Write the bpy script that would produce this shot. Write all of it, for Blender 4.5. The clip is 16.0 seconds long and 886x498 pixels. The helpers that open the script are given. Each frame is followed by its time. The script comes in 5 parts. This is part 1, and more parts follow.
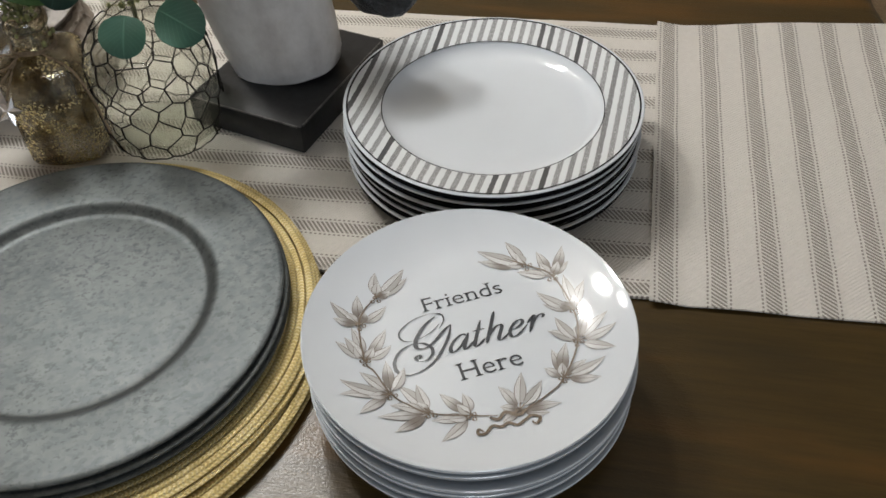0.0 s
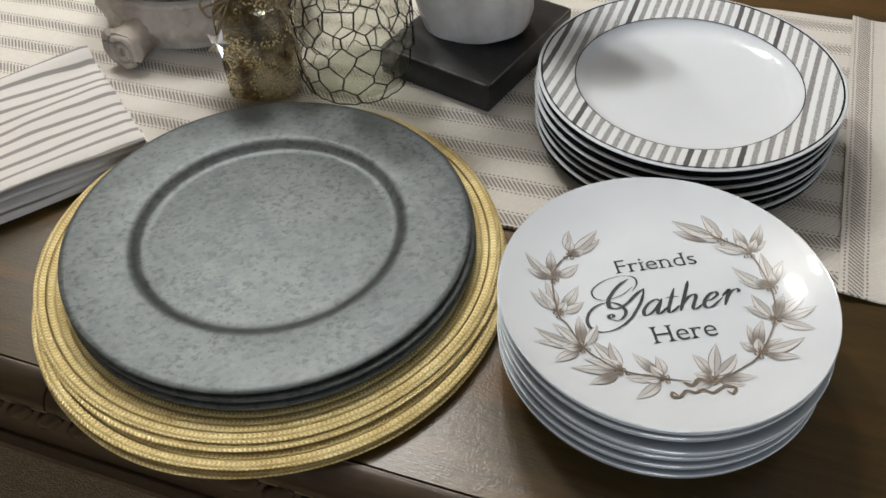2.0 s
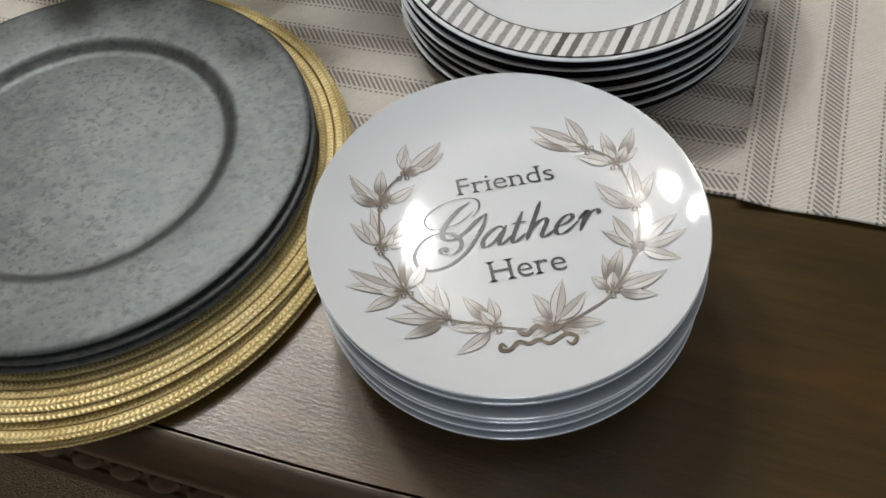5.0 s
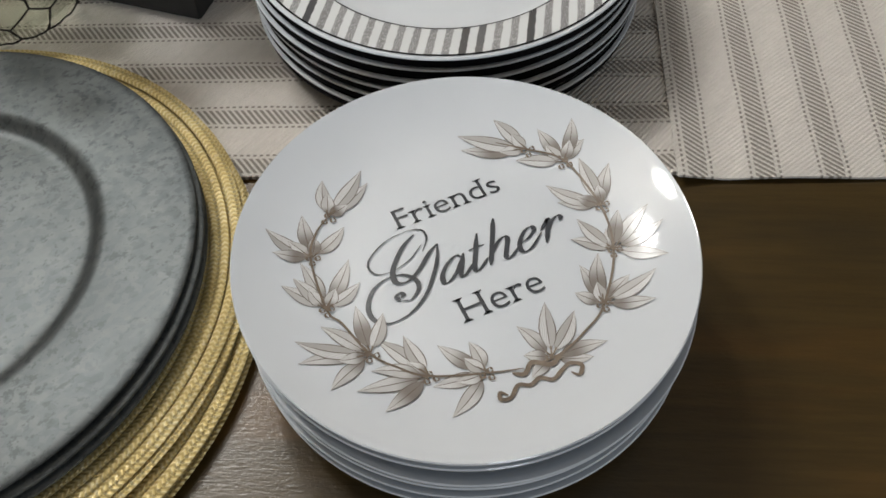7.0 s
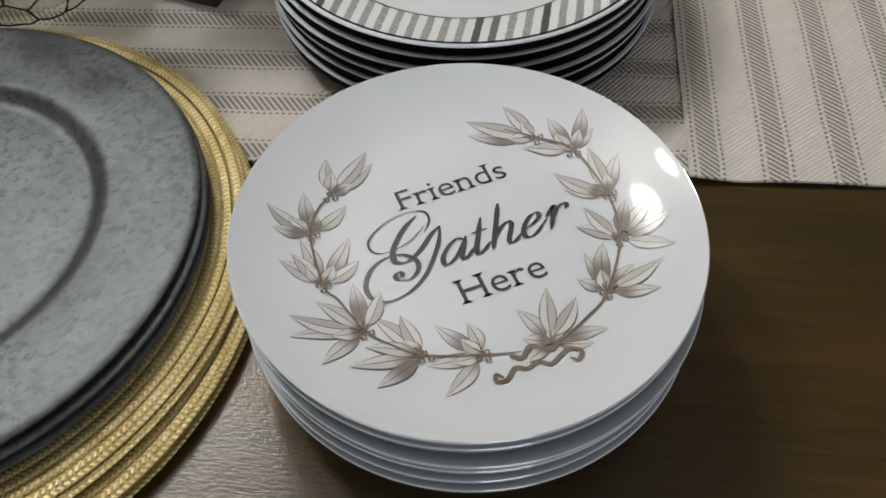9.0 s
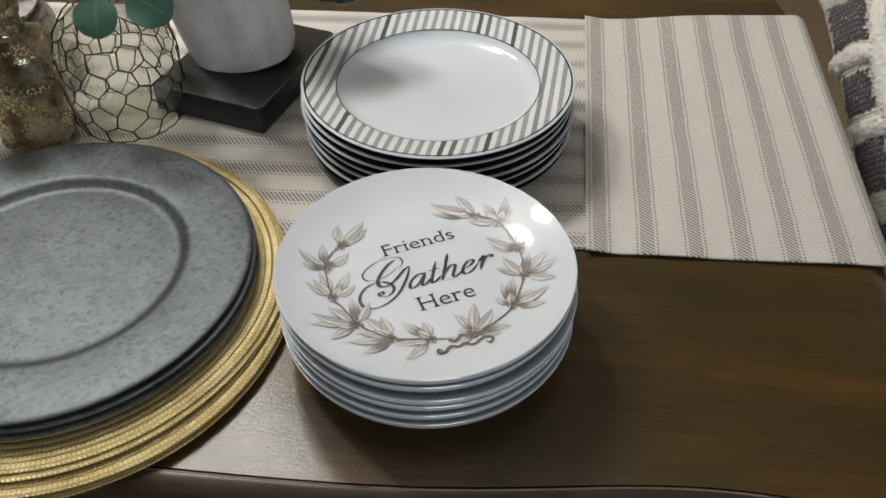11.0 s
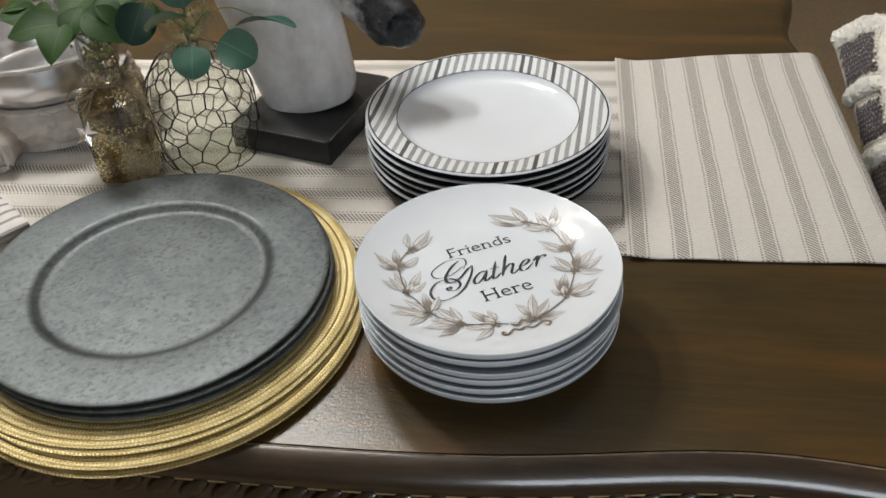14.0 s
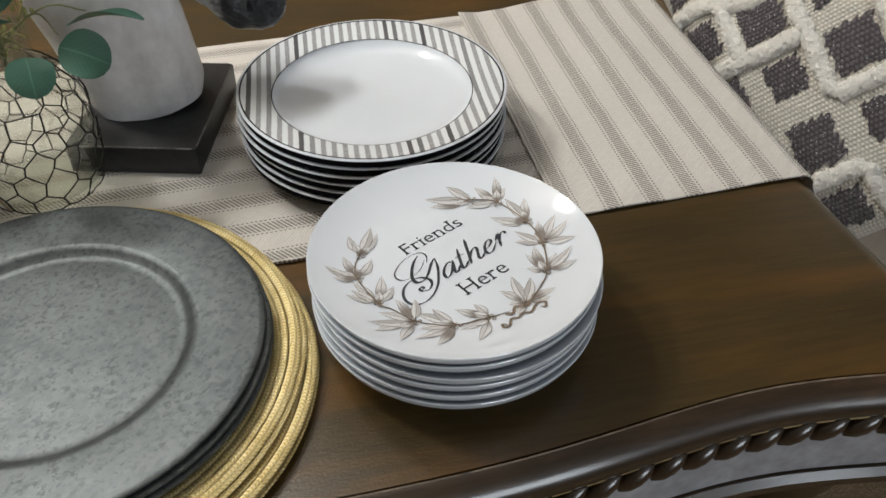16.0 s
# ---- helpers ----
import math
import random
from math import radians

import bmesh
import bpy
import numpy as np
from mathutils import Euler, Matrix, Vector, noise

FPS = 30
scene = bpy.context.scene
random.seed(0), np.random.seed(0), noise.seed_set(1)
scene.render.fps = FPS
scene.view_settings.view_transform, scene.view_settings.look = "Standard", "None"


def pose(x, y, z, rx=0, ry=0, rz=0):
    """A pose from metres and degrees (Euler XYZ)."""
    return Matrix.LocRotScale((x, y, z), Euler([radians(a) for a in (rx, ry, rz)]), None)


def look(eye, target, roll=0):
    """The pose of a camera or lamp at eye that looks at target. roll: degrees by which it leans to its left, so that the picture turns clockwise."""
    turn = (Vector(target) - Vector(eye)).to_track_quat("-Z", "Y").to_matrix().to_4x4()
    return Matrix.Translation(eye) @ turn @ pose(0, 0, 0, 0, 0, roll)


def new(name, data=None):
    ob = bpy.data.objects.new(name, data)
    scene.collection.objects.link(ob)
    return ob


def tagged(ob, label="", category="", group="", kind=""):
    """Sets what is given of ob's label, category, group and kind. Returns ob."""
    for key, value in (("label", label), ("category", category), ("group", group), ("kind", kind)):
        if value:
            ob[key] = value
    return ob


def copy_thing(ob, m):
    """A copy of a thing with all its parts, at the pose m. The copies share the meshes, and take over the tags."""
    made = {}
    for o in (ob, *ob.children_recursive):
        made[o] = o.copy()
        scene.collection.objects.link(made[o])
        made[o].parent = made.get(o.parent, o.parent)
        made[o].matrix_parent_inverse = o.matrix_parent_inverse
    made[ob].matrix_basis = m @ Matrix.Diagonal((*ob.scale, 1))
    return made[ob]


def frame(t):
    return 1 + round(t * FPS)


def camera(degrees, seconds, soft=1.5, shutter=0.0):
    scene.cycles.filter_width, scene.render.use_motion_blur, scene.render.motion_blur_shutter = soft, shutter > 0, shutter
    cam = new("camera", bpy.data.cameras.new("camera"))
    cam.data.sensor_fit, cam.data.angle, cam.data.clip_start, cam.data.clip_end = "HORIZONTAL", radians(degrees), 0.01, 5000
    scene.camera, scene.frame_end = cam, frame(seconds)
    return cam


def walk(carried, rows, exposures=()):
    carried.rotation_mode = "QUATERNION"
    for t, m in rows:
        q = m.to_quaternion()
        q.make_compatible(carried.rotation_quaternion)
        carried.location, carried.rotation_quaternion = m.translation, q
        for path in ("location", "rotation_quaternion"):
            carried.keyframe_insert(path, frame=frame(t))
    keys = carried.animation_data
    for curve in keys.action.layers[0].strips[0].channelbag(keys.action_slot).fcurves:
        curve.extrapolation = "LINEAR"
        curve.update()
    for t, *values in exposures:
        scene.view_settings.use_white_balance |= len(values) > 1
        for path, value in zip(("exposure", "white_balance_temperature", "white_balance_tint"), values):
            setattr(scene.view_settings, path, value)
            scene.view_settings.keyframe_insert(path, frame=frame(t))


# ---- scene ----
cam = camera(53.1, 16.0, soft=1.6)
# seconds, place of the eye, turn in degrees
ROWS = [
    (0, 0.0627, -0.3868, 1.3046, 44.55, 1.77, 10.46),
    (0.5, 0.0319, -0.4073, 1.2947, 44.96, 0.92, 12.39),
    (1, -0.0060, -0.4279, 1.2925, 44.31, 0.18, 15.86),
    (1.5, -0.0126, -0.4349, 1.2919, 44.13, 1.00, 18.78),
    (2, -0.0052, -0.4301, 1.2944, 44.13, 1.41, 19.18),
    (2.5, 0.0201, -0.4168, 1.2936, 44.12, 2.56, 18.16),
    (3, 0.0585, -0.3875, 1.2896, 43.48, 3.58, 17.20),
    (3.5, 0.0898, -0.3535, 1.2797, 40.70, 4.04, 17.41),
    (4, 0.1055, -0.3202, 1.2623, 37.71, 3.54, 18.84),
    (4.2, 0.1136, -0.3101, 1.2544, 36.79, 3.37, 19.84),
    (6.3, 0.0028, -0.2874, 1.2300, 33.79, 3.01, 7.22),
    (6.5, 0.0002, -0.2788, 1.2189, 34.44, 2.38, 4.88),
    (7, 0.0056, -0.2583, 1.1917, 35.17, 1.40, 2.73),
    (7.5, 0.0014, -0.2374, 1.1517, 35.73, 0.64, 4.02),
    (8, 0.0030, -0.2226, 1.1236, 35.64, 0.79, 4.77),
    (8.2, 0.0047, -0.2229, 1.1235, 35.51, 1.19, 5.13),
    (10.3, 0.0484, -0.4225, 1.2803, 43.90, 0.03, 5.37),
    (10.5, 0.0567, -0.4388, 1.2839, 44.86, 0.12, 6.03),
    (11, 0.0647, -0.4818, 1.3044, 46.77, 0.22, 6.50),
    (11.5, 0.0733, -0.5107, 1.3139, 48.19, 0.64, 6.82),
    (12, 0.0821, -0.5376, 1.3238, 49.11, 0.85, 6.77),
    (12.5, 0.0875, -0.5652, 1.3294, 50.15, 1.36, 6.88),
    (13, 0.1019, -0.5884, 1.3318, 50.51, 1.41, 7.30),
    (13.5, 0.1073, -0.6002, 1.3224, 50.96, 1.10, 7.97),
    (14, 0.0461, -0.5892, 1.3227, 51.22, 2.11, 6.95),
    (14.5, -0.0269, -0.5483, 1.3122, 51.16, 2.06, 1.48),
    (15, -0.0779, -0.5132, 1.3002, 49.87, 0.96, -4.67),
    (15.5, -0.1078, -0.5010, 1.2885, 48.80, 0.01, -9.58),
    (16, -0.1256, -0.5055, 1.2943, 48.51, -0.09, -12.58),
]
walk(cam, [(t, pose(*p)) for t, *p in ROWS], exposures=[(0.0, -0.18), (1.0, -0.14), (2.0, 0.02), (3.5, -0.08), (4.2, -0.16), (6.3, -0.17), (8.2, -0.32), (10.3, -0.16), (12.0, -0.01), (13.2, 0.12), (14.5, 0.13), (16.0, 0.06)])

# ---- world and light ----
world = bpy.data.worlds.new("world")
scene.world = world
world.use_nodes = True
world.node_tree.nodes["Background"].inputs[0].default_value = (0.9, 0.95, 1.0, 1)
world.node_tree.nodes["Background"].inputs[1].default_value = 0.02

LAMPS = [((-0.56, 0.86, 2.2), 27.0, 0.10), ((-0.92, 0.60, 2.2), 35.0, 0.10), ((-1.30, 0.86, 2.2), 18.0, 0.10)]
FILL = 19.0
Z = 0.76          # tabletop


def lamp_light(name, place, watts, radius, colour):
    data = bpy.data.lights.new(name, "POINT")
    data.energy, data.shadow_soft_size, data.color = watts, radius, colour
    ob = new(name, data)
    ob.location = place
    return ob


for place, watts, radius in LAMPS:
    lamp_light("bulb_light", place, watts, radius, (0.970, 0.965, 0.935))
window_light = bpy.data.lights.new("window_daylight", "AREA")
window_light.shape, window_light.size, window_light.size_y = "RECTANGLE", 1.0, 0.9
window_light.energy, window_light.color = FILL, (0.84, 0.92, 1.0)
window_lamp = new("window_daylight", window_light)
window_lamp.matrix_world = look((0.7, -2.3, 1.75), (0.0, 0.3, 0.9))

# ---- small tools ----


def mesh_of(bm, name, smooth=True, sharp=35):
    me = bpy.data.meshes.new(name)
    bmesh.ops.recalc_face_normals(bm, faces=bm.faces[:])
    if smooth:
        for f in bm.faces:
            f.smooth = True
        for e in bm.edges:
            if len(e.link_faces) == 2 and e.calc_face_angle(0) > radians(sharp):
                e.smooth = False
    bm.to_mesh(me)
    bm.free()
    return me


def part(name, bm, material, parent=None, label="", smooth=True, sharp=35):
    """One mesh object, under a thing or on its own."""
    me = bm if isinstance(bm, bpy.types.Mesh) else mesh_of(bm, name, smooth, sharp)
    for m in material if isinstance(material, (list, tuple)) else [material]:
        if m.name not in [k.name for k in me.materials if k]:
            me.materials.append(m)
    ob = new(name, me)
    ob.parent = parent
    return tagged(ob, label)


def thing(name, label, category, group="", kind="", place=(0, 0, 0), turn=0):
    ob = new(name)
    ob.empty_display_size = 0.02
    ob.matrix_basis = pose(*place, 0, 0, turn)
    return tagged(ob, label, category, group, kind)


def lathe(profile, segs=96, bm=None, at=(0, 0, 0), squash=1.0, wobble=None):
    """A turned body; profile is a list of (radius, height), from the axis or open."""
    bm = bm or bmesh.new()
    rings = []
    for r, z in profile:
        if r < 1e-6:
            rings.append([bm.verts.new((at[0], at[1], at[2] + z))])
            continue
        ring = []
        for i in range(segs):
            a = 2 * math.pi * i / segs
            k = r * (wobble(a, r, z) if wobble else 1)
            ring.append(bm.verts.new((at[0] + k * math.cos(a), at[1] + k * squash * math.sin(a), at[2] + z)))
        rings.append(ring)
    for a, b in zip(rings, rings[1:]):
        n = max(len(a), len(b))
        for i in range(n):
            j = (i + 1) % n
            quad = [a[i % len(a)], a[j % len(a)], b[j % len(b)], b[i % len(b)]]
            quad = [v for k, v in enumerate(quad) if v not in quad[:k]]
            if len(quad) > 2:
                bm.faces.new(quad)
    return bm


def box(bm, x0, x1, y0, y1, z0, z1, bevel=0.0, segments=2):
    got = bmesh.ops.create_cube(bm, size=1.0)["verts"]
    bmesh.ops.transform(bm, verts=got, matrix=Matrix.LocRotScale(((x0 + x1) / 2, (y0 + y1) / 2, (z0 + z1) / 2), None, (x1 - x0, y1 - y0, z1 - z0)))
    if bevel:
        edges = list({e for v in got for e in v.link_edges})
        bmesh.ops.bevel(bm, geom=edges, offset=bevel, segments=segments, affect="EDGES", profile=0.5)
    return bm


def tube(bm, points, radius, sides=6, taper=None, closed=False):
    """A round strand along points."""
    pts = [Vector(p) for p in points]
    n, rings = len(pts), []
    for i, p in enumerate(pts):
        a, b = pts[i - 1 if i or closed else 0], pts[(i + 1) % n if i < n - 1 or closed else n - 1]
        d = (b - a).normalized() if (b - a).length > 1e-9 else Vector((0, 0, 1))
        side = d.cross(Vector((0, 0, 1)) if abs(d.z) < 0.9 else Vector((1, 0, 0))).normalized()
        up = side.cross(d)
        r = radius * (taper(i / (n - 1)) if taper else 1)
        rings.append([bm.verts.new(p + r * (math.cos(t) * side + math.sin(t) * up)) for t in (2 * math.pi * k / sides for k in range(sides))])
    for a, b in zip(rings, rings[1:] + ([rings[0]] if closed else [])):
        for k in range(sides):
            bm.faces.new([a[k], a[(k + 1) % sides], b[(k + 1) % sides], b[k]])
    if not closed:
        bm.faces.new(rings[0][::-1])
        bm.faces.new(rings[-1])
    return bm


def smooth_line(points, steps=8):
    """A smooth curve through points."""
    p = [Vector(q) for q in points]
    p = [2 * p[0] - p[1]] + p + [2 * p[-1] - p[-2]]
    out = []
    for a, b, c, d in zip(p, p[1:], p[2:], p[3:]):
        for k in range(steps):
            t = k / steps
            out.append(0.5 * (2 * b + (c - a) * t + (2 * a - 5 * b + 4 * c - d) * t * t + (3 * b - a - 3 * c + d) * t ** 3))
    return out + [p[-2]]


def sheet(nx, ny, place, thick, bm=None, uv=None):
    """A cloth or board: place(s, t) gives its upper side, thick its depth downwards."""
    bm = bm or bmesh.new()
    layer = bm.loops.layers.uv.verify() if uv else None
    grid = [[[bm.verts.new(Vector(place(i / nx, j / ny)) - Vector((0, 0, h))) for j in range(ny + 1)] for i in range(nx + 1)] for h in (0, thick)]
    where = {}
    for h in (0, 1):
        for i in range(nx + 1):
            for j in range(ny + 1):
                where[grid[h][i][j]] = (i / nx, j / ny)
    faces = []
    for i in range(nx):
        for j in range(ny):
            faces.append(bm.faces.new([grid[0][a][b] for a, b in ((i, j), (i + 1, j), (i + 1, j + 1), (i, j + 1))]))
            faces.append(bm.faces.new([grid[1][a][b] for a, b in ((i, j), (i, j + 1), (i + 1, j + 1), (i + 1, j))]))
    rim = [(i, 0) for i in range(nx)] + [(nx, j) for j in range(ny)] + [(i, ny) for i in range(nx, 0, -1)] + [(0, j) for j in range(ny, 0, -1)]
    for (a, b), (c, d) in zip(rim, rim[1:] + rim[:1]):
        faces.append(bm.faces.new([grid[0][a][b], grid[1][a][b], grid[1][c][d], grid[0][c][d]]))
    if uv:
        for f in faces:
            for loop in f.loops:
                loop[layer].uv = uv(*where[loop.vert])
    return bm


# ---- materials ----


class Nodes:
    """Short hand for a node tree."""

    def __init__(self, name):
        self.mat = bpy.data.materials.new(name)
        self.mat.use_nodes = True
        self.tree = self.mat.node_tree
        self.shader = self.tree.nodes["Principled BSDF"]

    def node(self, kind, operation=None, feature=None, data_type=None, interpolation_type=None, noise_dimensions=None):
        n = self.tree.nodes.new(kind)
        if operation:
            n.operation = operation
        if feature:
            n.feature = feature
        if data_type:
            n.data_type = data_type
        if interpolation_type:
            n.interpolation_type = interpolation_type
        if noise_dimensions:
            n.noise_dimensions = noise_dimensions
        return n

    def plug(self, socket, value):
        if isinstance(value, bpy.types.NodeSocket):
            self.tree.links.new(value, socket)
        elif value is not None:
            socket.default_value = value

    def math(self, op, a, b=None, c=None):
        n = self.node("ShaderNodeMath", operation=op)
        for k, v in enumerate((a, b, c)):
            if v is not None:
                self.plug(n.inputs[k], v)
        return n.outputs[0]

    def coords(self, which="Object"):
        return self.node("ShaderNodeTexCoord").outputs[which]

    def split(self, vector):
        n = self.node("ShaderNodeSeparateXYZ")
        self.plug(n.inputs[0], vector)
        return n.outputs

    def join(self, x, y, z=0.0):
        n = self.node("ShaderNodeCombineXYZ")
        for k, v in enumerate((x, y, z)):
            self.plug(n.inputs[k], v)
        return n.outputs[0]

    def noise(self, vector, scale, detail=4.0, rough=0.55, colour=False):
        n = self.node("ShaderNodeTexNoise")
        self.plug(n.inputs["Vector"], vector)
        n.inputs["Scale"].default_value, n.inputs["Detail"].default_value, n.inputs["Roughness"].default_value = scale, detail, rough
        return n.outputs["Color" if colour else "Fac"]

    def cells(self, vector, scale, feature="F1", out="Distance"):
        n = self.node("ShaderNodeTexVoronoi", feature=feature)
        self.plug(n.inputs["Vector"], vector)
        n.inputs["Scale"].default_value = scale
        return n.outputs[out]

    def ramp(self, value, stops):
        n = self.node("ShaderNodeValToRGB")
        while len(n.color_ramp.elements) < len(stops):
            n.color_ramp.elements.new(0.5)
        for e, (at, c) in zip(n.color_ramp.elements, stops):
            e.position, e.color = at, (*c, 1) if len(c) == 3 else c
        self.plug(n.inputs[0], value)
        return n.outputs[0]

    def mix(self, factor, a, b):
        n = self.node("ShaderNodeMix", data_type="RGBA")
        self.plug(n.inputs[0], factor)
        for s, v in ((n.inputs[6], a), (n.inputs[7], b)):
            self.plug(s, (*v, 1) if isinstance(v, tuple) and len(v) == 3 else v)
        return n.outputs[2]

    def scaled(self, vector, by):
        n = self.node("ShaderNodeMapping")
        self.plug(n.inputs[0], vector)
        n.inputs["Scale"].default_value = by
        return n.outputs[0]

    def smoothstep(self, value, lo, hi):
        n = self.node("ShaderNodeMapRange", interpolation_type="SMOOTHSTEP")
        self.plug(n.inputs[0], value)
        n.inputs[1].default_value, n.inputs[2].default_value = lo, hi
        return n.outputs[0]

    def bump(self, height, distance, strength=1.0, normal=None):
        n = self.node("ShaderNodeBump")
        n.inputs["Strength"].default_value, n.inputs["Distance"].default_value = strength, distance
        self.plug(n.inputs["Height"], height)
        if normal is not None:
            self.plug(n.inputs["Normal"], normal)
        self.plug(self.shader.inputs["Normal"], n.outputs[0])
        self.plug(self.shader.inputs["Coat Normal"], n.outputs[0])
        return n.outputs[0]

    def set(self, **values):
        names = {"colour": "Base Color", "rough": "Roughness", "metal": "Metallic", "coat": "Coat Weight", "coat_rough": "Coat Roughness",
                 "clear": "Transmission Weight", "ior": "IOR", "sheen": "Sheen Weight", "alpha": "Alpha", "specular": "Specular IOR Level",
                 "subsurface": "Subsurface Weight"}
        for k, v in values.items():
            self.plug(self.shader.inputs[names[k]], (*v, 1) if isinstance(v, tuple) and len(v) == 3 else v)
        return self.mat


def plain(name, colour, rough=0.5, metal=0.0, grain=0.12, scale=60, bump=0.0003):
    """A surface of one colour, with slight clouds and grain."""
    n = Nodes(name)
    p = n.coords()
    f = n.noise(p, scale)
    g = n.noise(p, scale / 7, 3)
    k = n.math("ADD", n.math("MULTIPLY", f, 0.5), n.math("MULTIPLY", g, 0.5))
    dark, light = tuple(c * (1 - 2 * grain) for c in colour), tuple(min(1, c * (1 + 2 * grain)) for c in colour)
    n.bump(f, bump)
    return n.set(colour=n.ramp(k, [(0.3, dark), (0.7, light)]), rough=n.math("ADD", n.math("MULTIPLY", g, 0.15), rough - 0.07), metal=metal)


def table_wood(name="dark_stained_wood", along=(3, 40, 40)):
    """Espresso stain under a satin lacquer; long soft reddish and dark streaks hold wood tone and painted-in
    reflections.
    """
    n = Nodes(name)
    p = n.coords()
    grain = n.noise(n.scaled(p, along), 6, 6, 0.6)
    clouds = n.noise(n.scaled(p, (2, 5, 5)), 2.2, 3)
    streak = n.noise(n.scaled(p, (2.2, 15, 15)), 1.6, 3, 0.5)
    pores = n.noise(n.scaled(p, (40, 260, 260)), 3, 3)
    base = n.ramp(grain, [(0.3, (0.035, 0.0222, 0.0062)), (0.7, (0.062, 0.0390, 0.0110))])
    colour = n.mix(n.math("MULTIPLY", clouds, 0.45), base, (0.076, 0.046, 0.0125))
    # orange-brown and dark greenish streaks, reflections put into the wood's colour
    colour = n.mix(n.math("MULTIPLY", n.smoothstep(streak, 0.50, 0.74), 0.80), colour, (0.118, 0.056, 0.0115))
    colour = n.mix(n.math("MULTIPLY", n.smoothstep(streak, 0.47, 0.25), 0.55), colour, (0.026, 0.0205, 0.0105))
    height = n.math("ADD", n.math("MULTIPLY", pores, 0.7), n.math("MULTIPLY", n.noise(p, 420, 2), 0.5))
    n.bump(height, 0.0006, 0.45)
    return n.set(colour=colour, rough=n.math("ADD", n.math("MULTIPLY", clouds, 0.12), 0.34), coat=0.75, coat_rough=0.22, specular=0.32)


def woven_stripe(name, period=0.0425):
    """Cream cotton with bands of taupe twill between dotted threads. UV in metres: across, along."""
    n = Nodes(name)
    uv = n.split(n.coords("UV"))
    u, v = uv[0], uv[1]
    p = n.coords("UV")
    wave = n.math("MULTIPLY", n.math("SUBTRACT", n.noise(p, 25, 2), 0.5), 0.003)
    u2 = n.math("ADD", u, wave)
    s = n.math("MULTIPLY", n.math("SUBTRACT", n.math("FRACT", n.math("DIVIDE", u2, period)), 0.5), period)
    d = n.math("ABSOLUTE", s)
    twill = n.math("FRACT", n.math("DIVIDE", n.math("ADD", v, n.math("MULTIPLY", u2, 0.8)), 0.0042))
    hatch = n.math("MULTIPLY", n.smoothstep(twill, 0.30, 0.45), n.math("SUBTRACT", 1.0, n.smoothstep(twill, 0.86, 0.98)))
    band = n.math("SUBTRACT", 1.0, n.smoothstep(d, 0.0058, 0.0066))
    dots_line = n.math("SUBTRACT", 1.0, n.smoothstep(n.math("ABSOLUTE", n.math("SUBTRACT", d, 0.0090)), 0.0005, 0.0011))
    dots = n.math("MULTIPLY", dots_line, n.smoothstep(n.math("ABSOLUTE", n.math("SUBTRACT", n.math("FRACT", n.math("DIVIDE", v, 0.0042)), 0.5)), 0.18, 0.28))
    ink = n.math("MAXIMUM", n.math("MULTIPLY", band, hatch), dots)
    rib = n.math("FRACT", n.math("DIVIDE", n.math("SUBTRACT", v, n.math("MULTIPLY", u, 0.8)), 0.0036))
    tuft = n.math("ABSOLUTE", n.math("SUBTRACT", rib, 0.5))
    fibre = n.noise(p, 900, 2)
    spots = n.noise(p, 160, 3)
    ground = n.mix(n.math("MULTIPLY", spots, 0.6), (0.78, 0.745, 0.695), (0.58, 0.545, 0.50))
    thread = n.mix(fibre, (0.15, 0.127, 0.108), (0.27, 0.235, 0.20))
    colour = n.mix(n.math("MULTIPLY", ink, 0.82), ground, thread)
    height = n.math("ADD", n.math("ADD", n.math("MULTIPLY", tuft, 1.0), n.math("MULTIPLY", fibre, 0.7)), n.math("MULTIPLY", ink, 0.6))
    n.bump(height, 0.0014, 0.8)
    return n.set(colour=colour, rough=0.95, specular=0.15, sheen=0.15)


def porcelain(name="white_porcelain", colour=(0.742, 0.787, 0.840)):
    n = Nodes(name)
    p = n.coords()
    f = n.noise(p, 30, 3)
    n.bump(n.noise(p, 30, 2), 0.0003, 0.06)
    return n.set(colour=n.mix(f, colour, tuple(c * 0.95 for c in colour)), rough=n.math("ADD", 0.05, n.math("MULTIPLY", f, 0.05)), coat=0.3, coat_rough=0.03)


def striped_print(name="charcoal_stripe_print"):
    """White glaze with brushed grey stripes, each of its own darkness."""
    n = Nodes(name)
    p = n.coords()
    x, y, _ = n.split(p)
    wob = n.math("MULTIPLY", n.math("SUBTRACT", n.noise(p, 220, 3), 0.5), 0.0016)
    k = n.math("DIVIDE", n.math("ADD", x, wob), 0.0097)
    stripe = n.math("SUBTRACT", 1.0, n.smoothstep(n.math("ABSOLUTE", n.math("SUBTRACT", n.math("FRACT", k), 0.5)), 0.20, 0.27))
    pick = n.node("ShaderNodeTexWhiteNoise", noise_dimensions="1D")
    n.plug(pick.inputs["W"], n.math("FLOOR", k))
    dark = n.smoothstep(pick.outputs["Value"], 0.55, 1.0)
    brush = n.noise(n.scaled(p, (500, 120, 1)), 3.0, 4, 0.7)
    streak = n.smoothstep(n.math("ADD", brush, n.math("MULTIPLY", dark, 0.22)), 0.33, 0.55)
    ink = n.mix(dark, (0.27, 0.27, 0.28), (0.045, 0.045, 0.05))
    colour = n.mix(n.math("MULTIPLY", stripe, n.math("ADD", 0.35, n.math("MULTIPLY", streak, 0.6))), (0.76, 0.79, 0.81), ink)
    return n.set(colour=colour, rough=0.12, coat=0.3, coat_rough=0.06)


